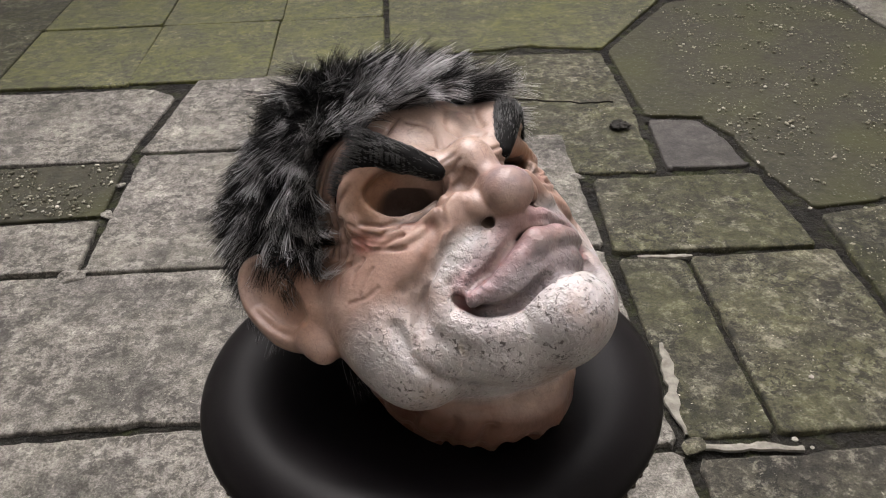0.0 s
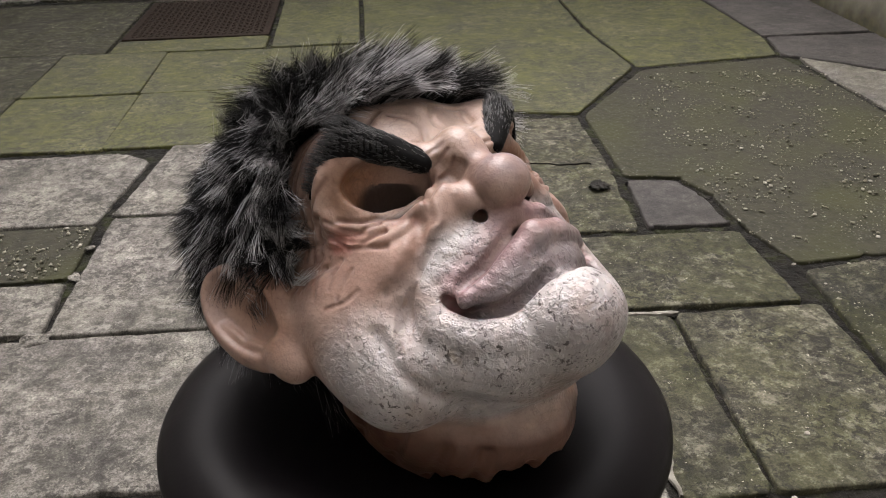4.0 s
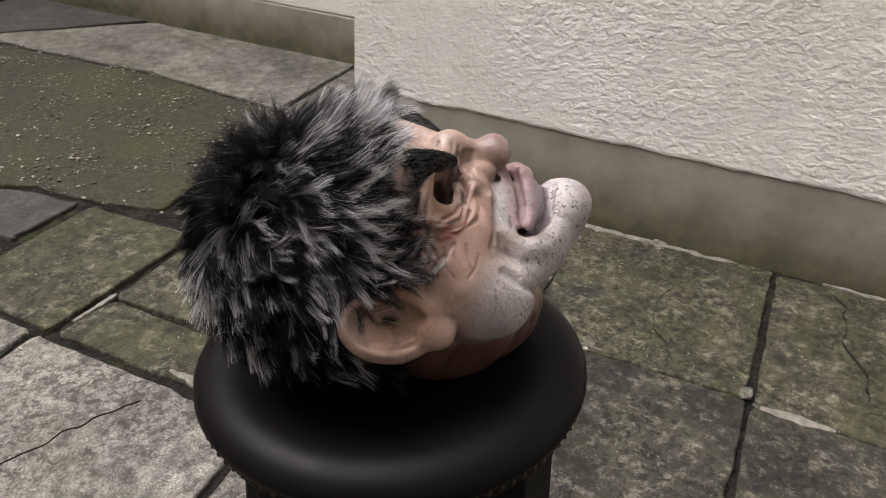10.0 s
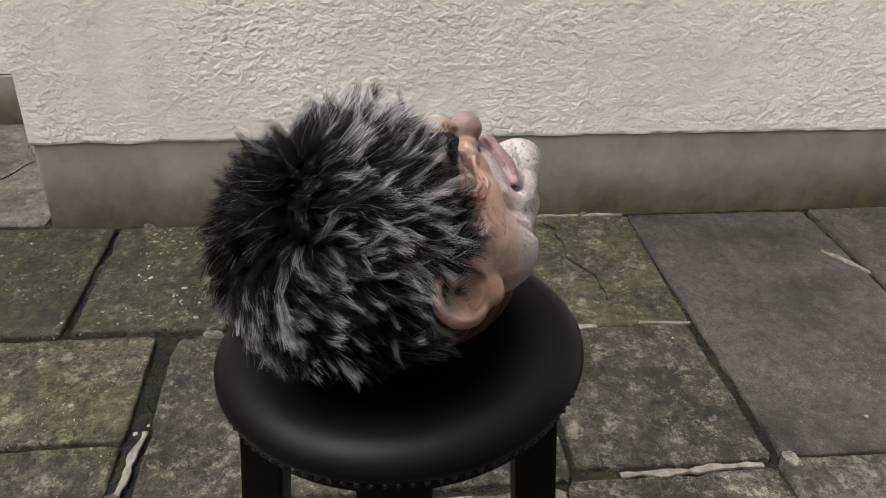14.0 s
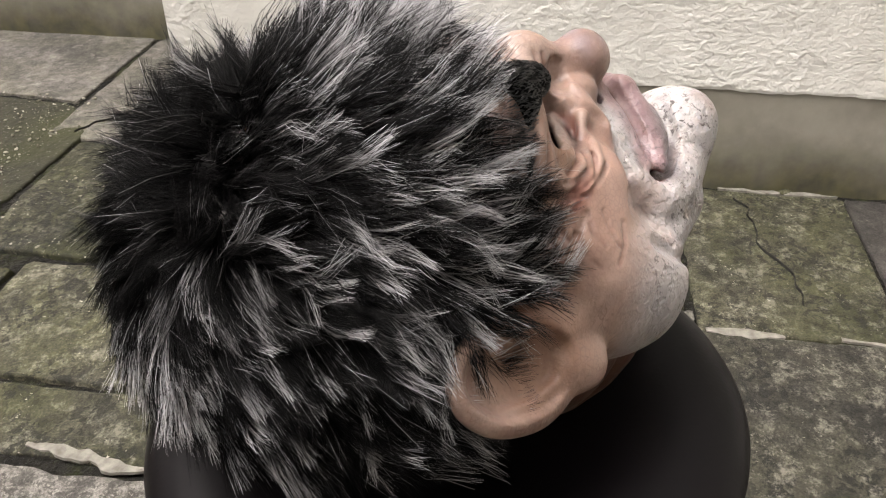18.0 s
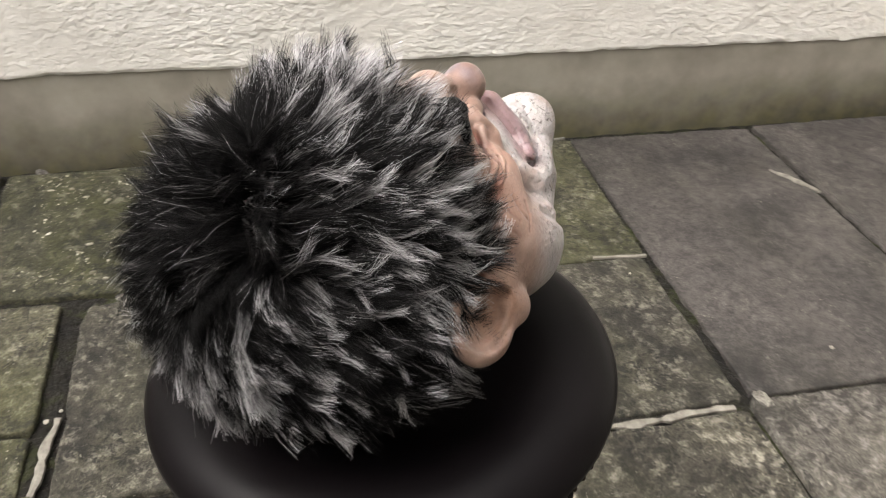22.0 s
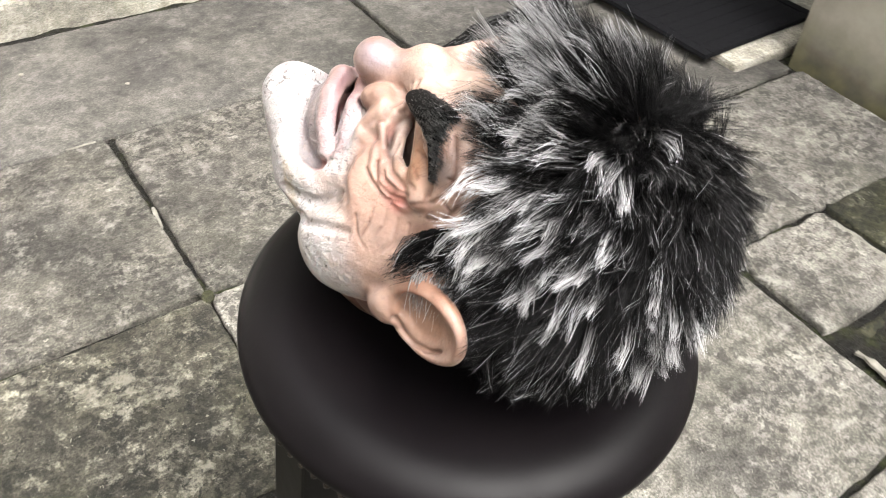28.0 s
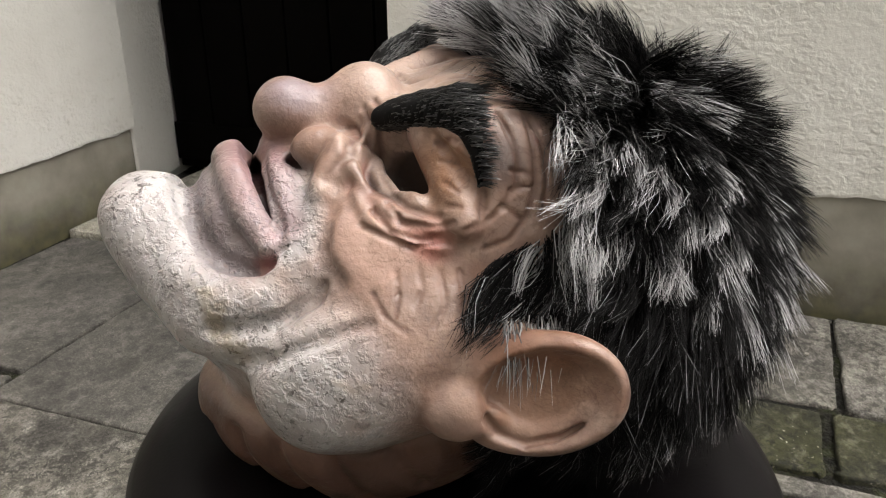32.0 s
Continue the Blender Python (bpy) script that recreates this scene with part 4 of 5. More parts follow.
# nostril darkness painted on, in place of a deep unlit opening
lay(blob((0.0715, 0.0155, 0.8085), (0.0055, 0.006, 0.006), 0.4) * 0.92, (0.04, 0.015, 0.010))
lay(blob((0.021, 0.052, 0.812), (0.013, 0.018, 0.016), 0.4) * 0.75, (0.170, 0.075, 0.032))
for q in range(6):
    lay(near([(0.0275 - 0.0006 * q, 0.040 + 0.0045 * q, 0.8165 - 0.0028 * q), (0.0215, 0.043 + 0.0045 * q, 0.8170 - 0.0028 * q)], 0.0011) * (BS > 0) * 0.55, (0.06, 0.024, 0.012))
# eye hole coloured near-black, standing in for the unlit hollow behind it
lay(blob((0.0315, 0.0380, 0.8030), (0.017, 0.017, 0.0165), 0.12) * (ZX < 0.8125) * 0.94, (0.022, 0.013, 0.010))
lay(near([(0.0415, 0.0300, 0.8085), (0.0390, 0.0440, 0.8060), (0.0300, 0.0570, 0.8030)], 0.0038) * 0.85, (0.42, 0.31, 0.26))
# shadow of the eyebrow, painted as a dark band beneath it
lay(near([(0.034, 0.022, 0.8285), (0.018, 0.042, 0.8290), (0.009, 0.058, 0.823)], 0.0045) * 0.4, (0.06, 0.032, 0.020))
lay(blob((0.001, 0.064, 0.822), (0.008, 0.010, 0.009), 0.5) * 0.7, (0.085, 0.075, 0.075))
# ear bowl and its upper part browner, their shading put into the colour
lay(blob((-0.004, 0.100, 0.742), (0.026, 0.014, 0.018)) * 0.6, (0.190, 0.095, 0.055))
lay(blob((-0.008, 0.100, 0.762), (0.026, 0.02, 0.010), 0.4) * 0.6, (0.14, 0.06, 0.032))
# brown wash along the wrinkles, with the shade of the grooves painted in
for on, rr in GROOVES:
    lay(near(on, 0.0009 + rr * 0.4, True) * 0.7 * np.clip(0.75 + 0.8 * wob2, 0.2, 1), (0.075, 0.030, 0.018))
# dark cloth under the fur
lay(np.clip((-0.022 - AX) / 0.008, 0, 1) * (1 - blob((-0.003, 0.102, 0.743), (0.043, 0.027, 0.034), 0.1)) * (1 - (BS < 0) * blob((-0.016, 0.103, 0.738), (0.045, 0.022, 0.034), 0.1)) * np.clip(1.0 + 0 * ZX, 0, 1), (0.012, 0.010, 0.010))
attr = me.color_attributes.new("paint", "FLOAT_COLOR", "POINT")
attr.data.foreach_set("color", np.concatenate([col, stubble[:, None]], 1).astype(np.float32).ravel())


def latex():
    n = Nodes("painted_latex", 0.45, 0.4)
    base, white = n.attr("paint"), n.attr("paint", "Alpha")
    mot, fine = n.noise(45, 5, 0.6), n.noise(260, 3, 0.6)
    col = n.mix(0.6, base, n.mix(1.0, base, n.ramp(mot, (0.3, 0.50), (0.5, 0.95), (0.68, 1.25)), "MULTIPLY"))
    pores = n.ramp(n.noise(310, 3, 0.7, 0.5), (0.388, 1.0), (0.427, 0.0))
    patch = n.ramp(n.noise(38, 4), (0.40, 0.25), (0.58, 1.0))
    worm = n.ramp(n.calc("ABSOLUTE", n.calc("SUBTRACT", n.noise(190, 2, 0.5, 1.6), 0.5)), (0.0, 1.0), (0.03, 0.0))
    bits = n.calc("MAXIMUM", n.calc("MULTIPLY", pores, patch), n.calc("MULTIPLY", worm, n.calc("MULTIPLY", patch, 0.18)))
    dark = n.calc("MULTIPLY", bits, n.calc("ADD", n.calc("MULTIPLY", white, 0.85), 0.15))
    col = n.mix(dark, col, (0.030, 0.023, 0.020))
    grey = n.ramp(n.noise(24, 4, 0.6), (0.45, 0.0), (0.62, 0.55))
    col = n.mix(n.calc("MULTIPLY", grey, n.calc("MULTIPLY", white, 0.7)), col, (0.225, 0.205, 0.210))
    stain = n.ramp(n.noise(33, 4), (0.64, 0.0), (0.74, 0.5))
    col = n.mix(n.calc("MULTIPLY", stain, white), col, (0.25, 0.19, 0.105))
    rough = n.ramp(mot, (0.3, 0.34), (0.7, 0.52))
    hatch = n.ramp(n.cells(330, "DISTANCE_TO_EDGE"), (0.0, 1.0), (0.10, 0.0))
    hatch = n.calc("MULTIPLY", n.calc("MULTIPLY", hatch, n.calc("SUBTRACT", 1.0, white)), n.ramp(n.noise(30, 3), (0.45, 0.1), (0.6, 1.0)))
    col = n.mix(n.calc("MULTIPLY", hatch, 0.22), col, (0.06, 0.03, 0.02))
    crease = n.ramp(n.calc("ABSOLUTE", n.calc("SUBTRACT", n.noise(75, 3, 0.55, 1.2), 0.5)), (0.0, 1.0), (0.022, 0.0))
    crease = n.calc("MULTIPLY", n.calc("MULTIPLY", crease, n.calc("SUBTRACT", 1.0, white)), n.ramp(n.noise(26, 2), (0.46, 0.0), (0.60, 1.0)))
    col = n.mix(n.calc("MULTIPLY", crease, 0.40), col, (0.07, 0.032, 0.020))
    n.bsdf.inputs["Subsurface Weight"].default_value = 0.08
    n.bsdf.inputs["Subsurface Radius"].default_value = (1.0, 0.4, 0.2)
    n.bsdf.inputs["Subsurface Scale"].default_value = 0.003
    lump = n.ramp(n.noise(190, 3, 0.6, 0.2), (0.44, 0.0), (0.58, 1.0))
    return n.done(col, rough, [(n.noise(90, 4, 0.6), 0.3, 0.003), (n.calc("MULTIPLY", lump, n.calc("ADD", n.calc("MULTIPLY", white, 0.9), 0.12)), 0.45, 0.0016), (dark, -0.8, 0.0016), (hatch, -0.5, 0.0010), (crease, -0.6, 0.0012), (fine, 0.12, 0.001)])


M_LATEX = latex()
mask_thing = thing("rubber_mask", "painted latex mask with grey-black fur hair lying on the stool", "mask", 0, 0, ZB)
TURN = Matrix.Rotation(math.atan2(-0.848, 0.53), 3, "Z")
TILT = TURN @ Matrix.Rotation(radians(2), 3, "Z") @ Matrix.Rotation(radians(-4), 3, "X")
mask_thing.rotation_euler = TILT.to_euler()
mask_thing.location = TURN @ Vector((0, 0.002, 0.74)) - TILT @ Vector((0, 0, 0.74 - ZB))
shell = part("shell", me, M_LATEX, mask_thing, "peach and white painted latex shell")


# ---- fur: tapered, bent three-sided strands in clumps ----
def fur(name, roots, normals, flow, length, width, bend, tone, parent, material, label, seg=4, gather=None, wave=0.0):
    """roots, normals, flow: n x 3; length, width: n; tone: n x 2 (root and tip grey)."""
    n = len(roots)
    rings = seg + 1
    side = np.cross(flow, normals)
    side /= np.linalg.norm(side, axis=1, keepdims=True) + 1e-9
    pts, cols = [], []
    pos = roots.copy()
    drift = 0.0
    if gather is not None:
        end = roots + (normals * 0.22 + flow * 0.80) * length[:, None]
        drift = (gather - end) * 0.85
    for i in range(rings):
        t = i / seg
        lift = np.clip(1 - t * bend, -0.25, 1)[:, None]
        d = normals * lift * 0.75 + flow * (1 - lift * 0.55)
        d /= np.linalg.norm(d, axis=1, keepdims=True) + 1e-9
        if i:
            pos = pos + d * (length / seg)[:, None]
        w = (width * (1 - t) ** 0.7 * 0.5 + 0.00004)[:, None]
        up = np.cross(side, d)
        for k in range(3):
            ang = 2 * math.pi * k / 3
            pts.append(pos + drift * t ** 1.4 + wave * math.sin(math.pi * 1.15 * t) + (side * math.cos(ang) + up * math.sin(ang)) * w)
            cols.append(tone[:, 0] * (1 - t) + tone[:, 1] * t)
    V = np.stack(pts, 1)
    C = np.stack(cols, 1)
    quad = []
    for i in range(seg):
        for k in range(3):
            k2 = (k + 1) % 3
            quad.append((i * 3 + k, i * 3 + k2, (i + 1) * 3 + k2, (i + 1) * 3 + k))
    quad = np.array(quad)
    Fq = (quad[None] + (np.arange(n) * rings * 3)[:, None, None]).reshape(-1, 4)
    m = bpy.data.meshes.new(name)
    m.vertices.add(n * rings * 3)
    m.vertices.foreach_set("co", V.astype(np.float32).ravel())
    m.loops.add(Fq.size)
    m.polygons.add(len(Fq))
    m.loops.foreach_set("vertex_index", Fq.astype(np.int32).ravel())
    m.polygons.foreach_set("loop_start", (np.arange(len(Fq)) * 4).astype(np.int32))
    m.update(calc_edges=True)
    a = m.attributes.new("tone", "FLOAT", "POINT")
    a.data.foreach_set("value", C.astype(np.float32).ravel())
    m.materials.append(material)
    m.shade_smooth()
    ob = new(name, m)
    ob.parent = parent
    return tagged(ob, label=label)


def fur_mat(name, spec):
    n = Nodes(name, 0.5, spec)
    t = n.attr("tone", "Fac")
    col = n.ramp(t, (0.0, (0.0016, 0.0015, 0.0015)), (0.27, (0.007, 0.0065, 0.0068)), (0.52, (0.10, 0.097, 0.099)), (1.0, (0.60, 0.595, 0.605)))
    return n.done(col)


M_FUR = fur_mat("grey_black_fur", 0.06)
rng = np.random.default_rng(7)
npol = len(me.polygons)
cen, pnor, area = np.zeros(npol * 3, np.float32), np.zeros(npol * 3, np.float32), np.zeros(npol, np.float32)
me.polygons.foreach_get("center", cen)
me.polygons.foreach_get("normal", pnor)
me.polygons.foreach_get("area", area)
cen, pnor, area = cen.reshape(-1, 3).astype(float), pnor.reshape(-1, 3).astype(float), area.astype(float)
cz, cb = cen[:, 2] + ZB, np.abs(cen[:, 1])
# where fur grows: behind a line over the forehead, before and round the ears, down to the nape
line = -0.021 - 0.10 * np.clip(0.838 - cz, 0, 0.03) + 0.005 * np.sin(cb * 190)
high = np.interp(cz, (0.755, 0.762, 0.770, 0.780, 0.786, 0.797, 0.815, 0.830), (-0.030, -0.020, 0.000, 0.010, 0.004, -0.022, -0.025, -0.026))
low = np.interp(cz, (0.750, 0.760, 0.775, 0.790, 0.812, 0.832), (-0.032, -0.006, -0.003, -0.008, -0.018, -0.023))
limit = np.where(cb > 0.045, np.where(cen[:, 1] > 0, high, low), line)
limit = np.where(cz < 0.715, -0.010, limit)
grow = (cen[:, 0] < limit)
in_ear = (cb > 0.0845) & (cen[:, 0] > -0.033) & (cen[:, 0] < 0.045) & (cz > 0.705) & (cz < 0.775)
low_ear = np.abs((cen - np.array([-0.0150, -0.0990, 0.7370 - ZB])) @ np.array(EAR_LOW).T)
grow &= ~in_ear & ~((cen[:, 1] < -0.080) & (low_ear[:, 0] < 0.042) & (low_ear[:, 1] < 0.027) & (low_ear[:, 2] < 0.022))
grow &= cz > 0.650
ids = np.nonzero(grow)[0]
pick = rng.choice(ids, 104000, p=area[ids] / area[ids].sum())
root = cen[pick] + rng.normal(0, 0.0007, (len(pick), 3))
nor = pnor[pick]
# locks: strands share direction, tone and tip with the nearest of many centres
nc = 4200
cid = rng.choice(ids, nc, p=area[ids] / area[ids].sum())
cc, cn = cen[cid], pnor[cid]
own = np.zeros(len(root), int)
for i in range(0, len(root), 2000):
    own[i:i + 2000] = ((root[i:i + 2000, None] - cc[None]) ** 2).sum(2).argmin(1)


def drifted(pts, scale, seed):
    """A smooth random direction at each point."""
    o = [Vector((seed, 3.1 * k, 7.7 * k + seed)) for k in (1, 2, 3)]
    return np.array([[noise.noise(Vector(p) * scale + v) for v in o] for p in pts.tolist()])


whorl = np.array([-0.112, 0.006, 0.800 - ZB])
away = cc - whorl
dist = np.linalg.norm(away, axis=1)
away /= dist[:, None] + 1e-9
zc = cc[:, 2] + ZB
front = np.clip((cc[:, 0] + 0.09) / 0.08, 0, 1)[:, None]
calm = np.exp(-(dist / 0.038) ** 2)[:, None]
flow_c = away * (1 - calm) + np.array([-0.25, 1.0, -0.5]) * calm * 1.3 + np.cross(cn, away) * 0.45 * (1 - calm)
flow_c += np.array([0.25, 0, -0.1]) * front + np.array([0.1, 0, -0.45]) * (1 - front)
flow_c[:, 1] += np.sign(cc[:, 1]) * 0.25
flow_c += drifted(cc, 17, 1.0) * 0.9 + drifted(cc, 45, 5.0) * 0.7 + rng.normal(0, 0.14, (nc, 3))
flow_c -= cn * (flow_c * cn).sum(1, keepdims=True)
flow_c /= np.linalg.norm(flow_c, axis=1, keepdims=True) + 1e-9
patchy = 0.6 * drifted(cc, 45, 9.0)[:, 0] + 1.3 * drifted(away * 0.075 + cc * 0.30, 190, 2.0)[:, 0]
odds = 0.18 + 0.75 * patchy - 0.30 * np.clip((0.715 - zc) / 0.02, 0, 1)
odds += 0.34 * np.clip((cc[:, 0] + 0.066) / 0.030, 0, 1) * np.clip((zc - 0.758) / 0.025, 0, 1)
odds += 0.28 * np.clip((-0.100 - cc[:, 0]) / 0.02, 0, 1) * np.clip((dist - 0.032) / 0.02, 0, 1)
odds -= 0.28 * np.clip((np.abs(cc[:, 1]) - 0.04) / 0.02, 0, 1) * np.clip((0.785 - zc) / 0.03, 0, 1) * np.clip((cc[:, 0] + 0.115) / 0.02, 0, 1)
odds -= 0.7 * np.clip(1 - dist / 0.070, 0, 1)
odds -= 0.60 * np.clip((cc[:, 1] - 0.025) / 0.02, 0, 1) * np.clip((0.803 - zc) / 0.016, 0, 1) * np.clip((cc[:, 0] + 0.085) / 0.03, 0, 1)
pale = np.where(rng.random(nc) < odds, rng.uniform(0.66, 0.96, nc), rng.uniform(0.0, 0.20, nc))
pale = np.where(dist < 0.042, rng.uniform(0.0, 0.25, nc), pale)
behind = np.clip((np.abs(cc[:, 1]) - 0.045) / 0.03, 0, 1) * np.clip((-0.030 - cc[:, 0]) / 0.02, 0, 1) * np.clip((0.80 - zc) / 0.03, 0, 1)
lift_c = rng.uniform(0.30, 0.72, nc) + 0.30 * behind - 0.18 * front[:, 0]
len_c = rng.uniform(0.021, 0.034, nc) * (1 + 0.12 * behind) * (1 + 0.15 * front[:, 0])
top_c = np.clip((zc - 0.795) / 0.03, 0, 1)
lift_c += 0.22 * top_c
len_c *= 1 + 0.16 * top_c
quiff = np.linalg.norm(cc - np.array([-0.027, 0.020, 0.838 - ZB]), axis=1) < 0.008
lift_c = np.where(quiff, 1.15, lift_c)
len_c = np.where(quiff, 0.034, len_c)
pale = np.where(quiff, 0.08, pale)
tip_c = cc + (cn * lift_c[:, None] + flow_c * 0.75) * len_c[:, None] + rng.normal(0, 0.0015, (nc, 3))
spike = np.array([0.002, 0.0185, 0.872 - ZB])
tip_c = np.where(quiff[:, None], spike + rng.normal(0, 0.0016, (nc, 3)), tip_c)
flow = flow_c[own] + rng.normal(0, 0.14, root.shape)
flow -= nor * (flow * nor).sum(1, keepdims=True)
flow /= np.linalg.norm(flow, axis=1, keepdims=True) + 1e-9
ln = len_c[own] * rng.uniform(0.75, 1.15, len(root))
ln *= np.where((root[:, 0] > -0.03) & (root[:, 2] + ZB < 0.80), 0.8, 1.0)
wd = rng.uniform(0.00022, 0.00046, len(root)) * (1 + 0.25 * (pale[own] > 0.5))
tip = np.clip(pale[own] + rng.normal(0, 0.14, len(root)), 0.0, 1.0)
swap = rng.random(len(root))
tip = np.where((swap < 0.05) & (tip < 0.45), rng.uniform(0.5, 0.9, len(root)), np.where((swap > 0.93) & (tip > 0.5), rng.uniform(0.0, 0.4, len(root)), tip))
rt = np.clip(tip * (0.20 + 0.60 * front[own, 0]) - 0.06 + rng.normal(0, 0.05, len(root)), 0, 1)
sway = np.cross(flow, nor) * ((rng.normal(0, 0.13, nc)[own] + rng.normal(0, 0.06, len(root))) * ln)[:, None]
loose = rng.random(len(root)) < 0.07
goal = np.where(loose[:, None], root + (nor * 0.35 + flow * 0.75) * ln[:, None], tip_c[own] + rng.normal(0, 0.0008, root.shape))
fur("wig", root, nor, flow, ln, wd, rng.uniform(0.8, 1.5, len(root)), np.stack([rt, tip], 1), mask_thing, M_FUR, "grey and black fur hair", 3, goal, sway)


# ---- eyebrows: thick black combed tufts ----
M_BROW = fur_mat("black_eyebrow", 0.5)
M_BROWBASE = plain("black_paint", (0.0022, 0.0020, 0.0020), 0.7, 0.08, 200)
for sgn in (-1, 1):
    g = Field((-0.012, 0.010, 0.146), (0.052, 0.080, 0.210))
    g.rope([(0.0385, 0.0245, 0.8270), (0.0300, 0.0355, 0.8315), (0.0200, 0.0470, 0.8350), (0.0145, 0.0515, 0.8345)], 0.0048, 0.0070, 0.004, lone=True)
    g.rope([(0.0340, 0.0240, 0.8305), (0.0250, 0.0340, 0.8350), (0.0150, 0.0440, 0.8385)], 0.0032, 0.0050, 0.004, lone=True)
    g.rope([(0.0135, 0.0470, 0.8385), (0.0065, 0.0485, 0.8430)], 0.0050, 0.0016, 0.004, lone=True)
    g.rope([(0.0130, 0.0545, 0.8330), (0.0105, 0.0630, 0.8240), (0.0105, 0.0675, 0.8130)], 0.0050, 0.0010, 0.004, lone=True)
    if sgn < 0:
        g.rope([(0.0260, 0.0400, 0.8335), (0.0165, 0.0480, 0.8370), (0.0085, 0.0515, 0.8400)], 0.0065, 0.0072, 0.004, lone=True)
        g.rope([(0.0110, 0.0560, 0.8320), (0.0070, 0.0640, 0.8210), (0.0065, 0.0700, 0.8080)], 0.0068, 0.0016, 0.004, lone=True)
    for i in range(20):
        u = i / 19
        x, y = 0.040 - 0.036 * u, 0.020 + 0.044 * u
        g.rope([(x + 0.010, y + 0.006, 0.824), (x + 0.004, y + 0.002, 0.8430), (x - 0.010, y - 0.002, 0.8480)], 0.0011, 0.0008, 0.0012, cut=True, lone=True)
    bco, bfa = skin(g)
    bco = bco * np.array([1, sgn, 1], np.float32)
    if sgn < 0:
        bfa = bfa[:, ::-1]
    bme = bpy.data.meshes.new("eyebrow")
    bme.from_pydata(bco.tolist(), [], bfa.tolist())
    bme.shade_smooth()
    brow = part("eyebrow", bme, M_BROWBASE, mask_thing, "thick black combed eyebrow")
    k = 2400
    bp = bco[rng.integers(0, len(bco), k)].astype(float)
    bp = bp[bp[:, 2] + ZB > 0.810]
    k = len(bp)
    bn = np.tile(np.array([0.1, sgn * 0.45, 0.6]), (k, 1)) + rng.normal(0, 0.12, (k, 3))
    bf = np.tile(np.array([-0.75, sgn * 0.50, 0.12]), (k, 1)) + rng.normal(0, 0.12, (k, 3))
    fur("eyebrow_hair", bp - bn * 0.0008, bn, bf, rng.uniform(0.0045, 0.0075, k), rng.uniform(0.0004, 0.0008, k), rng.uniform(1.3, 1.9, k), np.stack([np.zeros(k), np.where(rng.random(k) < 0.16, rng.uniform(0.45, 0.75, k), rng.uniform(0, 0.2, k))], 1), brow, M_BROW, "")
# tuft of pale hair in the free ear
for sgn in (1,):
    k = 150
    r = np.stack([rng.uniform(-0.016, 0.008, k), sgn * rng.uniform(0.090, 0.096, k), rng.uniform(0.762, 0.770, k) - ZB], 1)
    nn = np.tile(np.array([0.0, sgn * 1.0, 0.1]), (k, 1))
    fl = np.tile(np.array([0.05, sgn * 0.15, -1.0]), (k, 1)) + rng.normal(0, 0.16, (k, 3))
    tn = rng.uniform(0.45, 0.95, k)
    fur("ear_tuft", r, nn, fl, rng.uniform(0.018, 0.030, k), rng.uniform(0.0003, 0.0006, k), rng.uniform(2.0, 2.8, k), np.stack([tn * 0.8, tn], 1), mask_thing, M_FUR, "pale tuft of fur")
# ---- doormat, drain, stool ----
mat = thing("doormat", "black rubber doormat with rounded corners before the dark door", "doormat")
mat.matrix_world = pose(-1.612, -1.165, 0.024, 0, 0, 2)
part("mat_base", block(-0.235, 0.235, -0.31, 0.31, 0, 0.009, 0.004), M_MAT, mat)
for x0, x1, y0, y1 in ((-0.233, -0.205, -0.308, 0.308), (0.205, 0.233, -0.308, 0.308), (-0.204, 0.204, -0.308, -0.28), (-0.204, 0.204, 0.28, 0.308)):
    part("border", block(x0, x1, y0, y1, 0.0085, 0.0125, 0.0015), M_MAT, mat)
for i in range(13):
    part("rib", block(-0.2, 0.2, -0.268 + i * 0.0415, -0.238 + i * 0.0415, 0.0085, 0.0100, 0.0007), M_MAT, mat)

drain = thing("drain_cover", "rusty iron inspection cover set in mossy paving", "drain cover", -0.8, 3.78, 0.004)
part("frame", block(-0.33, 0.33, -0.37, 0.37, -0.03, 0.0, 0.004), M_IRON, drain)
bm = bmesh.new()
for i in range(22):
    for j in range(24):
        m = Matrix.Translation((-0.29 + i * 0.0276, -0.33 + j * 0.0287, 0.0008)) @ pose(0, 0, 0, 0, 0, 45 if (i + j) % 2 else -45).to_3x3().to_4x4()
        bmesh.ops.create_cube(bm, size=1, matrix=m @ Matrix.Diagonal((0.02, 0.007, 0.0025, 1)))
part("tread_pattern", bm, M_IRON, drain)

EQ, TILT = 0.640, -3.4
stool = thing("stool", "round stool with a black leather cushion and dark wooden legs", "stool")
seat_pose = pose(0.0015, 0, EQ, TILT)
prof = [(0.0, 0.0035), (0.05, 0.0045), (0.085, 0.008), (0.108, 0.0135), (0.127, 0.0170), (0.141, 0.0160), (0.152, 0.0115), (0.1595, 0.0055), (0.1635, -0.0010),
        (0.1640, -0.0060), (0.1620, -0.0110), (0.1585, -0.0150), (0.154, -0.017), (0.0, -0.017)]
cushion = part("cushion", lathe(prof, 128), M_LEATHER, stool, "padded black leather cushion", True)
cushion.matrix_local = seat_pose
board = part("seat_board", lathe([(0.1535, -0.0165), (0.1560, -0.019), (0.1560, -0.026), (0.152, -0.029), (0.0, -0.029)], 128), M_BLACKWOOD, stool)
board.matrix_local = seat_pose
stud_mesh = bpy.data.meshes.new("stud")
bm = bmesh.new()
bmesh.ops.create_uvsphere(bm, u_segments=8, v_segments=5, radius=0.0026)
bm.to_mesh(stud_mesh)
bm.free()
stud_mesh.materials.append(M_STUD)
stud_mesh.shade_smooth()
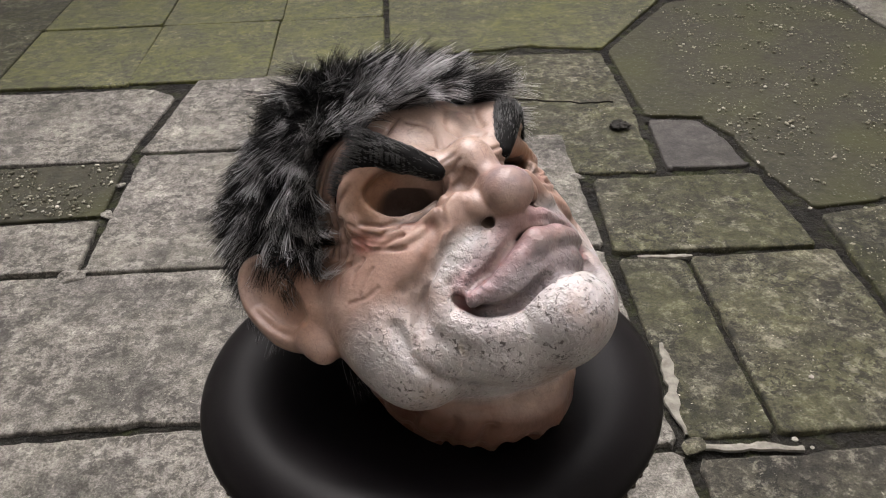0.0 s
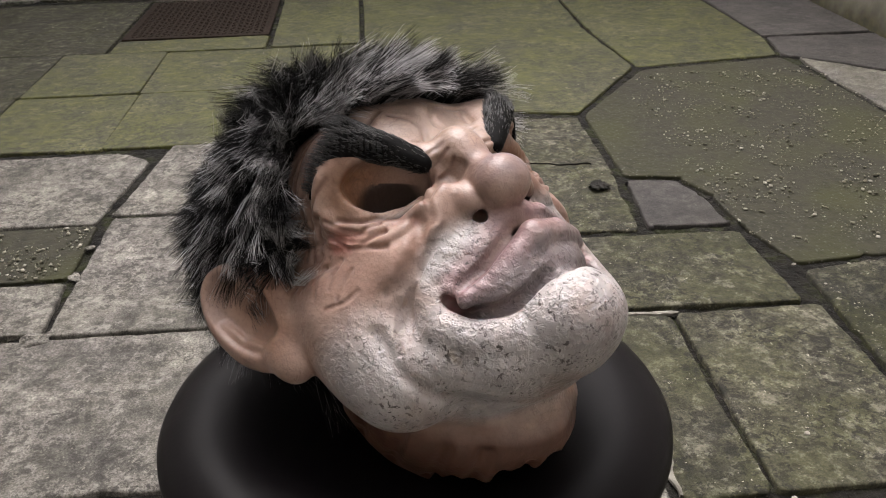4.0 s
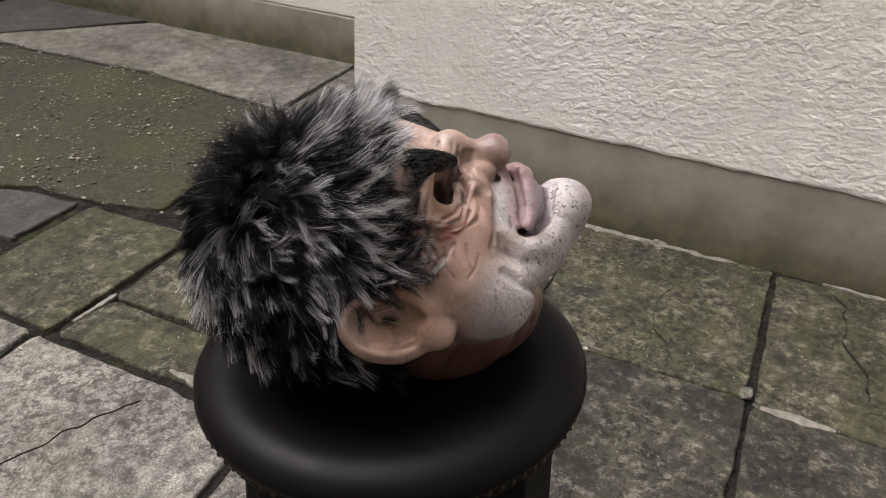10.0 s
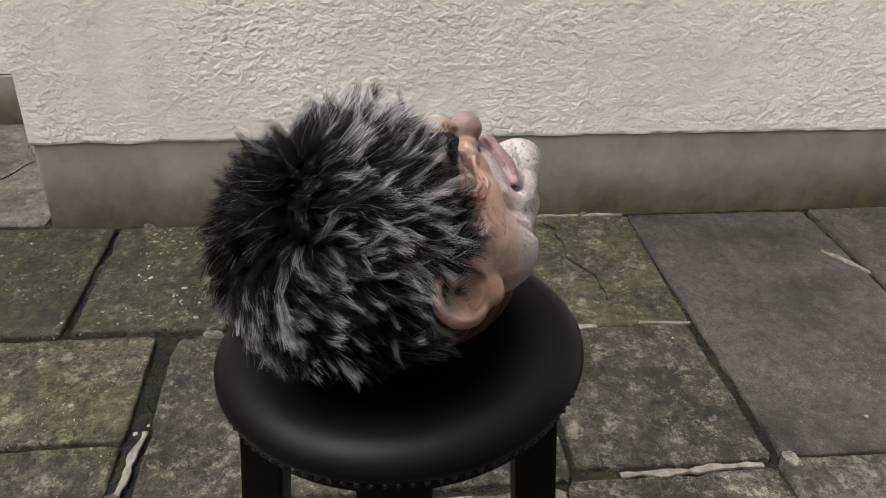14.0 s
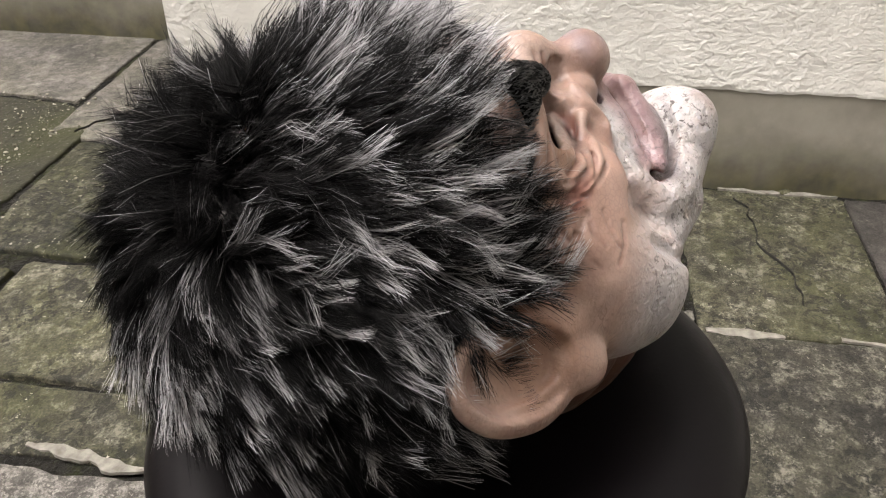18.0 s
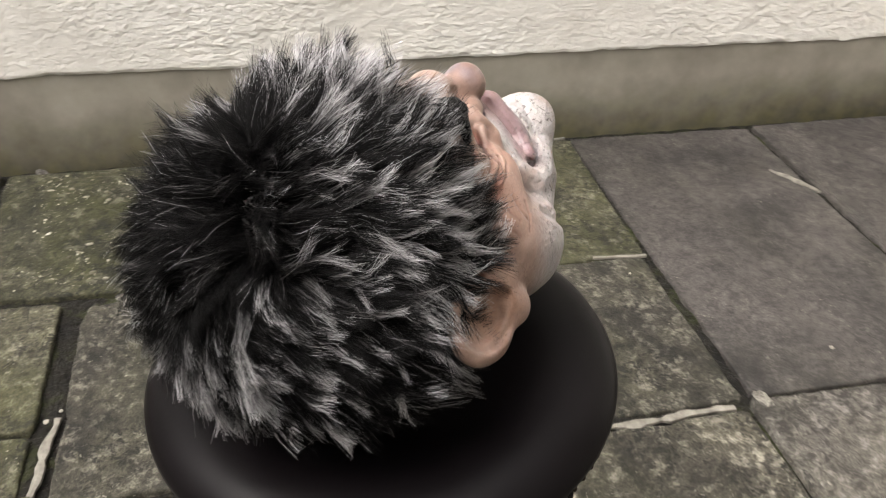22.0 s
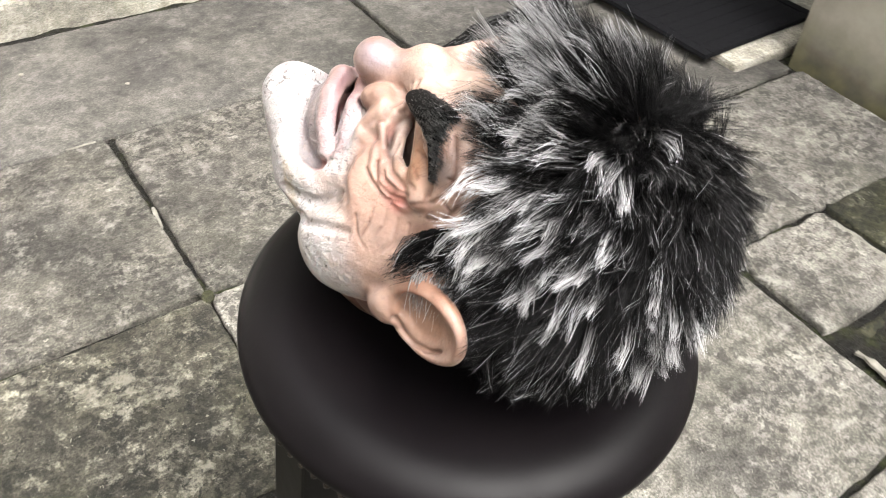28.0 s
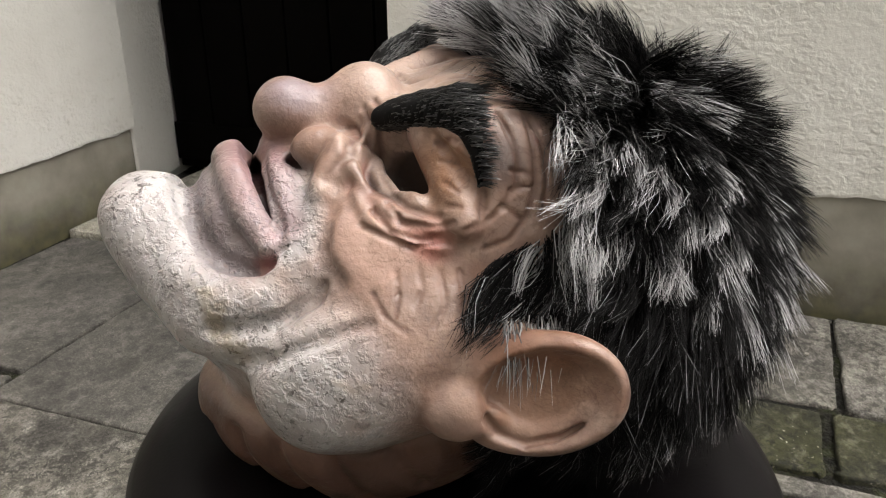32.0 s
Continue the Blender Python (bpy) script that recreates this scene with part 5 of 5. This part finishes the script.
for i in range(96):
    a = 2 * math.pi * i / 96
    s = part("stud", stud_mesh, None, stool)
    s.matrix_local = seat_pose @ Matrix.Translation((0.1605 * math.cos(a), 0.1605 * math.sin(a), -0.0135))
for az in (175, 85, -5, -95):
    bm = block(-0.02, 0.02, -0.03, 0.03, 0, 0.612, 0.004)
    for v in bm.verts:
        v.co.x += 0.122 + 0.045 * (1 - v.co.z / 0.612)
    leg = part("leg", bm, M_BLACKWOOD, stool)
    leg.rotation_euler = (0, 0, radians(az))
for az, z in ((130, 0.2), (40, 0.2), (-50, 0.2), (-140, 0.2)):
    st = part("stretcher", block(-0.009, 0.009, -0.105, 0.105, -0.015, 0.015, 0.003), M_BLACKWOOD, stool)
    st.location = (0.113 * math.cos(radians(az)), 0.113 * math.sin(radians(az)), z)
    st.rotation_euler = (0, 0, radians(az))
# ---- paving: every slab a piece of its own on a bed of soil ----
pavement = thing("pavement", "old uneven stone paving with dark mossy joints", "paving", kind="structure")
bedm = bmesh.new()
bmesh.ops.create_grid(bedm, x_segments=240, y_segments=360, size=1)
for v in bedm.verts:
    v.co = Vector((v.co.x * 2.9, 1.9 + v.co.y * 4.3, -0.011 + 0.007 * noise.noise(Vector((v.co.x * 60, v.co.y * 90, 0)))))
tagged(part("ground", bedm, M_BED, None), kind="structure")
KIND = {"r": M_ROUGH, "e": M_WORN, "n": M_OLIVE, "c": M_CONCRETE, "d": M_DARK, "s": M_SLATE, "t": M_FLAG, "m": M_MOSSY, "g": M_ALGAE, "p": M_PEBBLE}
srnd = random.Random(11)


def slab(corners, kind, gap=0.0020, top=None, rough=1.0):
    """A stone with worn, uneven edges from its corners in plan."""
    cx = sum(c[0] for c in corners) / len(corners)
    cy = sum(c[1] for c in corners) / len(corners)
    seed = Vector((cx * 13.7, cy * 9.1, 4.2))
    ring = []
    for a, b in zip(corners, corners[1:] + corners[:1]):
        a, b = Vector((*a, 0)), Vector((*b, 0))
        k = max(2, int((b - a).length / 0.016))
        inward = Vector((-(b - a).y, (b - a).x, 0)).normalized()
        if inward.dot(Vector((cx, cy, 0)) - a) < 0:
            inward.negate()
        for i in range(k):
            p = a.lerp(b, i / k)
            w = (abs(noise.noise(p * 14 + seed)) * 0.004 + abs(noise.noise(p * 70 + seed)) * 0.006 + 0.022 * max(0, noise.noise(p * 11 + seed * 2) - 0.42)) * rough
            corner = 0.010 * max(0, 1 - min(i, k - i)) if i in (0,) else 0
            ring.append(p + inward * (gap + w + corner))
    z = top if top is not None else srnd.uniform(-0.003, 0.003)
    tx, ty = srnd.uniform(-0.006, 0.006), srnd.uniform(-0.006, 0.006)
    bm = bmesh.new()
    c = Vector((cx, cy, 0))
    layers = []
    for shrink, dz in ((0.0, -0.03), (0.0, -0.004), (0.002, -0.001), (0.006, 0.0)):
        lay_ = []
        for p in ring:
            q = p + (c - p).normalized() * shrink
            zz = z + dz + tx * (q.x - cx) + ty * (q.y - cy) + 0.003 * noise.noise(q * 8 + seed) * rough
            lay_.append(bm.verts.new((q.x - cx, q.y - cy, zz)))
        layers.append(lay_)
    n = len(ring)
    for lo, hi in zip(layers, layers[1:]):
        for i in range(n):
            bm.faces.new((lo[i], lo[(i + 1) % n], hi[(i + 1) % n], hi[i]))
    bm.faces.new(layers[-1])
    bmesh.ops.recalc_face_normals(bm, faces=bm.faces[:])
    for f_ in bm.faces[:-1]:
        f_.smooth = True
    ob = part("paving_slab", bm, KIND[kind], pavement)
    ob.location = (cx, cy, 0)
    return ob


def rect(x0, y0, x1, y1, kind, gap=0.0020, top=None, rough=1.0):
    j = [srnd.uniform(-0.012, 0.012) for _ in range(8)]
    slab([(x0 + j[0] * .5, y0 + j[1] * .5), (x1 + j[2] * .5, y0 + j[3] * .5), (x1 + j[4] * .5, y1 + j[5] * .5), (x0 + j[6] * .5, y1 + j[7] * .5)], kind, gap, top, rough)


# rows along the south wall
rect(0.34, -1.768, 1.438, -1.27, "s", 0.0045); rect(-0.77, -1.768, 0.34, -1.27, "t", 0.0045); rect(-1.46, -1.768, -0.77, -1.27, "t", 0.0045)
rect(0.455, -1.27, 1.438, -0.73, "s", 0.0045); rect(0.0, -1.27, 0.455, -0.72, "e", 0.0045); rect(-0.68, -1.27, 0.0, -0.72, "e", 0.0045); rect(-1.19, -1.27, -0.68, -0.72, "t", 0.0045); rect(-1.62, -1.27, -1.19, -0.72, "t", 0.0045)
rect(0.9, -0.73, 1.438, -0.34, "n"); rect(0.455, -0.72, 0.9, -0.34, "d"); rect(0.0, -0.72, 0.44, -0.32, "d"); rect(-0.62, -0.72, 0.0, -0.32, "r"); rect(-1.18, -0.72, -0.62, -0.32, "r"); rect(-1.62, -0.72, -1.18, -0.32, "r")
# round the stool
rect(0.92, -0.34, 1.438, 0.32, "n"); rect(0.43, -0.34, 0.91, 0.44, "d"); rect(-0.12, -0.32, 0.42, 0.46, "r"); rect(-0.89, -0.32, -0.12, 0.14, "r")
rect(-0.89, 0.14, -0.12, 0.58, "r"); rect(-0.12, 0.47, 0.42, 1.04, "r"); rect(-0.96, 0.59, -0.12, 1.05, "r")
# stones along the west wall
rect(-1.18, -0.32, -0.9, -0.08, "r"); rect(-1.17, -0.07, -0.91, 0.12, "n", 0.005, -0.012); rect(-1.62, -0.32, -1.2, -0.05, "m"); rect(-1.62, -0.05, -1.2, 0.36, "r")
rect(-1.62, 0.36, -1.19, 0.6, "r"); rect(-1.19, 0.13, -0.97, 0.32, "m", 0.004); rect(-1.19, 0.33, -0.97, 0.57, "m", 0.004); rect(-0.96, 0.15, -0.9, 0.56, "r")
rect(-1.62, 0.6, -1.2, 0.9, "r"); rect(-1.2, 0.58, -0.97, 0.8, "r"); rect(-1.2, 0.8, -0.97, 1.05, "m"); rect(-1.62, 0.9, -1.2, 1.25, "m")
# north of the stool
rect(-1.25, 1.06, -0.74, 1.28, "r"); rect(-1.25, 1.29, -0.745, 1.57, "p"); slab([(-0.73, 1.06), (-0.3, 1.05), (-0.3, 1.6), (-0.728, 1.61)], "r"); rect(-0.3, 1.06, 0.07, 1.6, "r"); rect(0.07, 1.05, 0.43, 1.6, "r")
slab([(-1.3, 1.58), (-0.76, 1.58), (-0.70, 1.99), (-0.80, 2.06), (-1.3, 2.06)], "r"); slab([(-0.735, 1.625), (-0.3, 1.61), (-0.3, 2.12), (-0.66, 2.12)], "r"); rect(-0.3, 1.61, 0.1, 2.15, "m")
slab([(0.1, 1.61), (0.44, 1.38), (0.645, 1.37), (0.675, 1.72), (0.68, 2.19), (0.1, 2.22)], "n")
rect(-2.45, 1.26, -1.3, 1.6, "m"); rect(-2.45, 1.6, -1.3, 2.06, "m")
slab([(0.44, 1.02), (0.90, 1.005), (0.885, 1.335), (0.46, 1.345)], "n"); rect(0.44, 0.48, 0.59, 1.0, "n", 0.0005); rect(0.595, 0.48, 0.93, 0.99, "n", 0.0005); rect(0.94, 0.33, 1.438, 0.67, "m"); slab([(0.94, 0.69), (1.438, 0.68), (1.45, 1.16), (1.14, 1.16), (0.95, 1.13)], "m")
slab([(0.685, 1.665), (0.83, 1.65), (0.87, 1.54), (0.885, 1.37), (0.66, 1.375)], "s", 0.004)
slab([(0.695, 2.2), (0.69, 1.69), (0.84, 1.665), (0.89, 1.55), (0.90, 1.36), (0.955, 1.16), (1.14, 1.18), (1.5, 1.17), (1.68, 1.30), (1.74, 1.9), (1.70, 2.5), (1.66, 2.76), (1.04, 2.67)], "p", 0.004)
slab([(1.69, 1.30), (2.23, 1.3), (2.23, 2.3), (1.72, 2.74), (1.71, 2.5), (1.75, 1.9)], "c", 0.002)
rect(1.47, 0.88, 2.23, 1.28, "c")
# the green flags farther north
slab([(-0.04, 2.17), (0.1, 2.24), (0.45, 2.27), (0.69, 2.215), (1.03, 2.70), (0.97, 3.3), (0.98, 4.2), (-0.04, 4.2)], "g", 0.005)
slab([(1.04, 2.71), (1.66, 2.785), (1.72, 3.05), (1.7, 4.2), (0.99, 4.2), (0.985, 3.3)], "g", 0.004)
slab([(1.67, 2.78), (2.23, 2.32), (2.23, 3.05), (1.73, 3.06)], "s"); rect(1.72, 3.07, 2.23, 4.2, "s")
for x0, x1 in ((-2.45, -1.76), (-1.76, -1.32), (-1.32, -0.88), (-0.88, -0.44), (-0.44, -0.05)):
    for y0, y1 in ((2.1, 2.64), (2.64, 3.2)):
        rect(x0, y0, x1, y1, "g" if x0 > -1.4 else "m", 0.0004, None, 0.35)
rect(-2.45, 3.2, -1.76, 4.2, "m"); rect(-1.76, 3.2, -1.15, 4.2, "m"); rect(-1.14, 3.2, -0.46, 3.4, "g"); rect(-0.45, 3.2, -0.05, 4.2, "g"); rect(-1.14, 4.16, -0.46, 4.3, "m")
for i in range(7):
    for j in range(3):
        rect(-2.45 + i * 0.67, 4.3 + j * 0.56, -1.79 + i * 0.67, 4.85 + j * 0.56, "m" if (i + j) % 2 else "r")


def smear(x0, y0, x1, y1, width, name="mortar_strip", material=M_MORTAR, z=0.0012, wander=0.0):
    """An uneven ribbon of old mortar along a joint."""
    a, b = Vector((x0, y0, 0)), Vector((x1, y1, 0))
    k = max(5, int((b - a).length / 0.014))
    s = Vector((-(b - a).y, (b - a).x, 0)).normalized()
    bm = bmesh.new()
    rows = []
    for i in range(k + 1):
        p = a.lerp(b, i / k)
        t = i / k
        w = 0.7 * width * (0.35 + 0.65 * math.sin(math.pi * min(max(t, 0.04), 0.96)) ** 0.5) * (0.8 + 0.7 * noise.noise(p * 33) + 0.5 * noise.noise(p * 90))
        o = s * (0.3 * width * noise.noise(p * 21 + Vector((5, 2, 1))) + wander * (noise.noise(p * 5 + Vector((1, 7, 3))) + 0.35 * noise.noise(p * 24)))
        rows.append([bm.verts.new(p + o + s * w * u + Vector((0, 0, z + h))) for u, h in ((-0.5, -0.006), (-0.46, -0.0008), (0.0, 0.0004), (0.46, -0.0008), (0.5, -0.006))])
    for r0, r1 in zip(rows, rows[1:]):
        for u in range(4):
            bm.faces.new((r0[u], r1[u], r1[u + 1], r0[u + 1]))
    bmesh.ops.recalc_face_normals(bm, faces=bm.faces[:])
    return part(name, bm, material, pavement, "", False)


smear(0.447, -0.69, 0.438, -0.42, 0.03); smear(0.49, 1.004, 0.61, 0.995, 0.022); smear(0.90, -0.36, 0.90, -0.50, 0.035); smear(0.905, -0.60, 0.895, -0.72, 0.02)
smear(1.43, -0.30, 1.435, 0.30, 0.035); smear(1.44, -0.72, 1.44, -0.45, 0.03); smear(1.08, -1.27, 1.2, -1.20, 0.03); smear(0.458, 0.72, 0.434, 0.49, 0.034); smear(-1.18, -0.28, -1.175, -0.10, 0.02)
smear(0.0, -1.0, 0.03, -0.8, 0.02); smear(0.03, -1.268, 0.09, -1.268, 0.018); smear(0.46, 0.46, 0.62, 0.45, 0.028)
smear(1.22, -1.70, 1.27, -1.5, 0.06); smear(0.93, 0.30, 0.93, -0.03, 0.016)
smear(-0.912, -0.03, -0.915, 0.06, 0.036, z=0.003); smear(-0.915, 0.055, -0.955, 0.125, 0.040, z=0.003); smear(-0.955, 0.125, -1.06, 0.13, 0.034, z=0.003); smear(-1.06, 0.13, -1.17, 0.115, 0.022)
# pale stone chips and a lump of debris
crnd = random.Random(5)
for x, y in ((0.573, -1.14), (0.63, 0.44), (0.833, -0.655), (0.614, -1.686), (0.912, 0.0), (0.94, 1.15), (0.97, 1.06), (0.2, -1.5), (-0.1, -1.45), (0.1, -1.6), (0.55, -0.95), (-1.4, 0.3), (-1.35, 0.45), (0.61, 0.46), (-0.3, -0.5), (0.7, 0.6)):
    bm = bmesh.new()
    bmesh.ops.create_icosphere(bm, subdivisions=1, radius=crnd.uniform(0.003, 0.0065))
    for v in bm.verts:
        v.co = Vector((v.co.x * crnd.uniform(0.8, 1.4), v.co.y, v.co.z * 0.5))
    ob = part("pale_chip", bm, M_CHIP, None)
    ob.location = (x, y, 0.005)
    tagged(ob, "small pale chip of stone on the paving", "stone chip", "chips on the paving")
bm = bmesh.new()
bmesh.ops.create_icosphere(bm, subdivisions=3, radius=0.028)
for v in bm.verts:
    v.co = Vector((v.co.x, v.co.y * 0.8, v.co.z * 0.45)) * (0.7 + 0.9 * abs(noise.noise(v.co * 60)))
ob = part("debris", bm, M_DEBRIS, None)
ob.location = (0.60, 1.62, 0.008)
tagged(ob, "small dark clump of rotten leaves on the paving", "debris")
# thin cracks across some slabs
def crack(x0, y0, x1, y1, width=0.0035):
    return smear(x0, y0, x1, y1, width, "crack", M_DEBRIS, 0.0026, 0.045)


crack(0.93, 0.12, 1.43, 0.20); crack(1.0, -0.55, 1.40, -0.50); crack(-1.1, -0.55, -0.85, -0.35); crack(0.95, -0.16, 1.3, -0.10); crack(1.5, 1.2, 1.9, 1.05, 0.006); crack(1.95, 1.05, 2.2, 1.15, 0.005)
crack(-0.05, 0.9, 0.36, 0.7, 0.0025); crack(-0.86, 0.3, -0.5, 0.18, 0.0025); crack(0.1, 1.9, 0.62, 1.78, 0.003)
# lumps of broken stone in the wide joints
brnd = random.Random(31)
for x, y, r in ((-0.742, 1.05, 0.03), (-0.735, 1.30, 0.018), (-0.738, 1.44, 0.014), (-1.02, 1.06, 0.035), (-1.1, 1.06, 0.028), (0.44, 0.46, 0.02), (0.92, 0.36, 0.022), (0.93, -0.33, 0.018), (0.45, -0.75, 0.02), (0.0, -0.72, 0.016), (0.46, -1.26, 0.03), (0.43, 1.36, 0.02), (1.44, 0.6, 0.016), (1.44, -0.05, 0.018), (1.443, -0.6, 0.015), (0.9, -1.773, 0.015), (0.3, -1.775, 0.02)):
    bm = bmesh.new()
    bmesh.ops.create_icosphere(bm, subdivisions=2, radius=r)
    sd = Vector((x * 31, y * 17, 2))
    for v in bm.verts:
        v.co = Vector((v.co.x * 1.3, v.co.y * 0.8, v.co.z * 0.35)) * (0.85 + 0.6 * noise.noise(v.co * 45 + sd))
    ob = part("stone_lump", bm, M_ROUGH if brnd.random() < 0.6 else M_OLIVE, None)
    ob.location, ob.rotation_euler = (x, y, 0.001), (0, 0, brnd.uniform(0, 3))
    tagged(ob, "small broken lump of grey stone in a paving joint", "stone", "lumps of stone in the joints")
# loose pebbles and crumbs on the worn patches
prnd = random.Random(23)
pv, pf = [], []
ico = bmesh.new()
bmesh.ops.create_icosphere(ico, subdivisions=1, radius=1)
ico.verts.ensure_lookup_table()
iv = [v.co.copy() for v in ico.verts]
jf = [tuple(v.index for v in f_.verts) for f_ in ico.faces]
ico.free()
for x0, x1, y0, y1, many in ((0.94, 1.44, 0.33, 0.66, 260), (0.95, 1.4, 0.70, 1.15, 160), (0.9, 1.72, 1.25, 2.6, 4200), (-1.24, -0.76, 1.3, 1.56, 1100)):
    for _ in range(many):
        x, y = prnd.uniform(x0, x1), prnd.uniform(y0, y1)
        if noise.noise(Vector((x * 7, y * 7, 3))) < -0.12:
            continue
        r = 0.0013 + 0.0050 * prnd.random() ** 5
        sx, sy, a = prnd.uniform(0.8, 1.7), prnd.uniform(0.7, 1.1), prnd.uniform(0, 3.14)
        k = len(pv)
        for c in iv:
            q = Vector((c.x * sx, c.y * sy, c.z * 0.55)) * r * (1 + 0.35 * noise.noise(c * 2 + Vector((x * 90, y * 90, 0))))
            pv.append((x + q.x * math.cos(a) - q.y * math.sin(a), y + q.x * math.sin(a) + q.y * math.cos(a), 0.002 + q.z))
        pf += [tuple(i + k for i in f_) for f_ in jf]
pme = bpy.data.meshes.new("pebbles")
pme.from_pydata(pv, [], pf)
pn = Nodes("pebble_mix", 0.8)
geo = pn.t.nodes.new("ShaderNodeNewGeometry").outputs["Random Per Island"]
pme.materials.append(pn.done(pn.ramp(geo, (0.0, (0.045, 0.042, 0.028)), (0.5, (0.13, 0.122, 0.09)), (0.85, (0.27, 0.26, 0.21)), (1.0, (0.34, 0.325, 0.28)))))
tagged(part("pebbles", pme, None, None, "", True), "scattered pale pebbles and crumbs on worn mossy paving", "pebbles", kind="stuff")
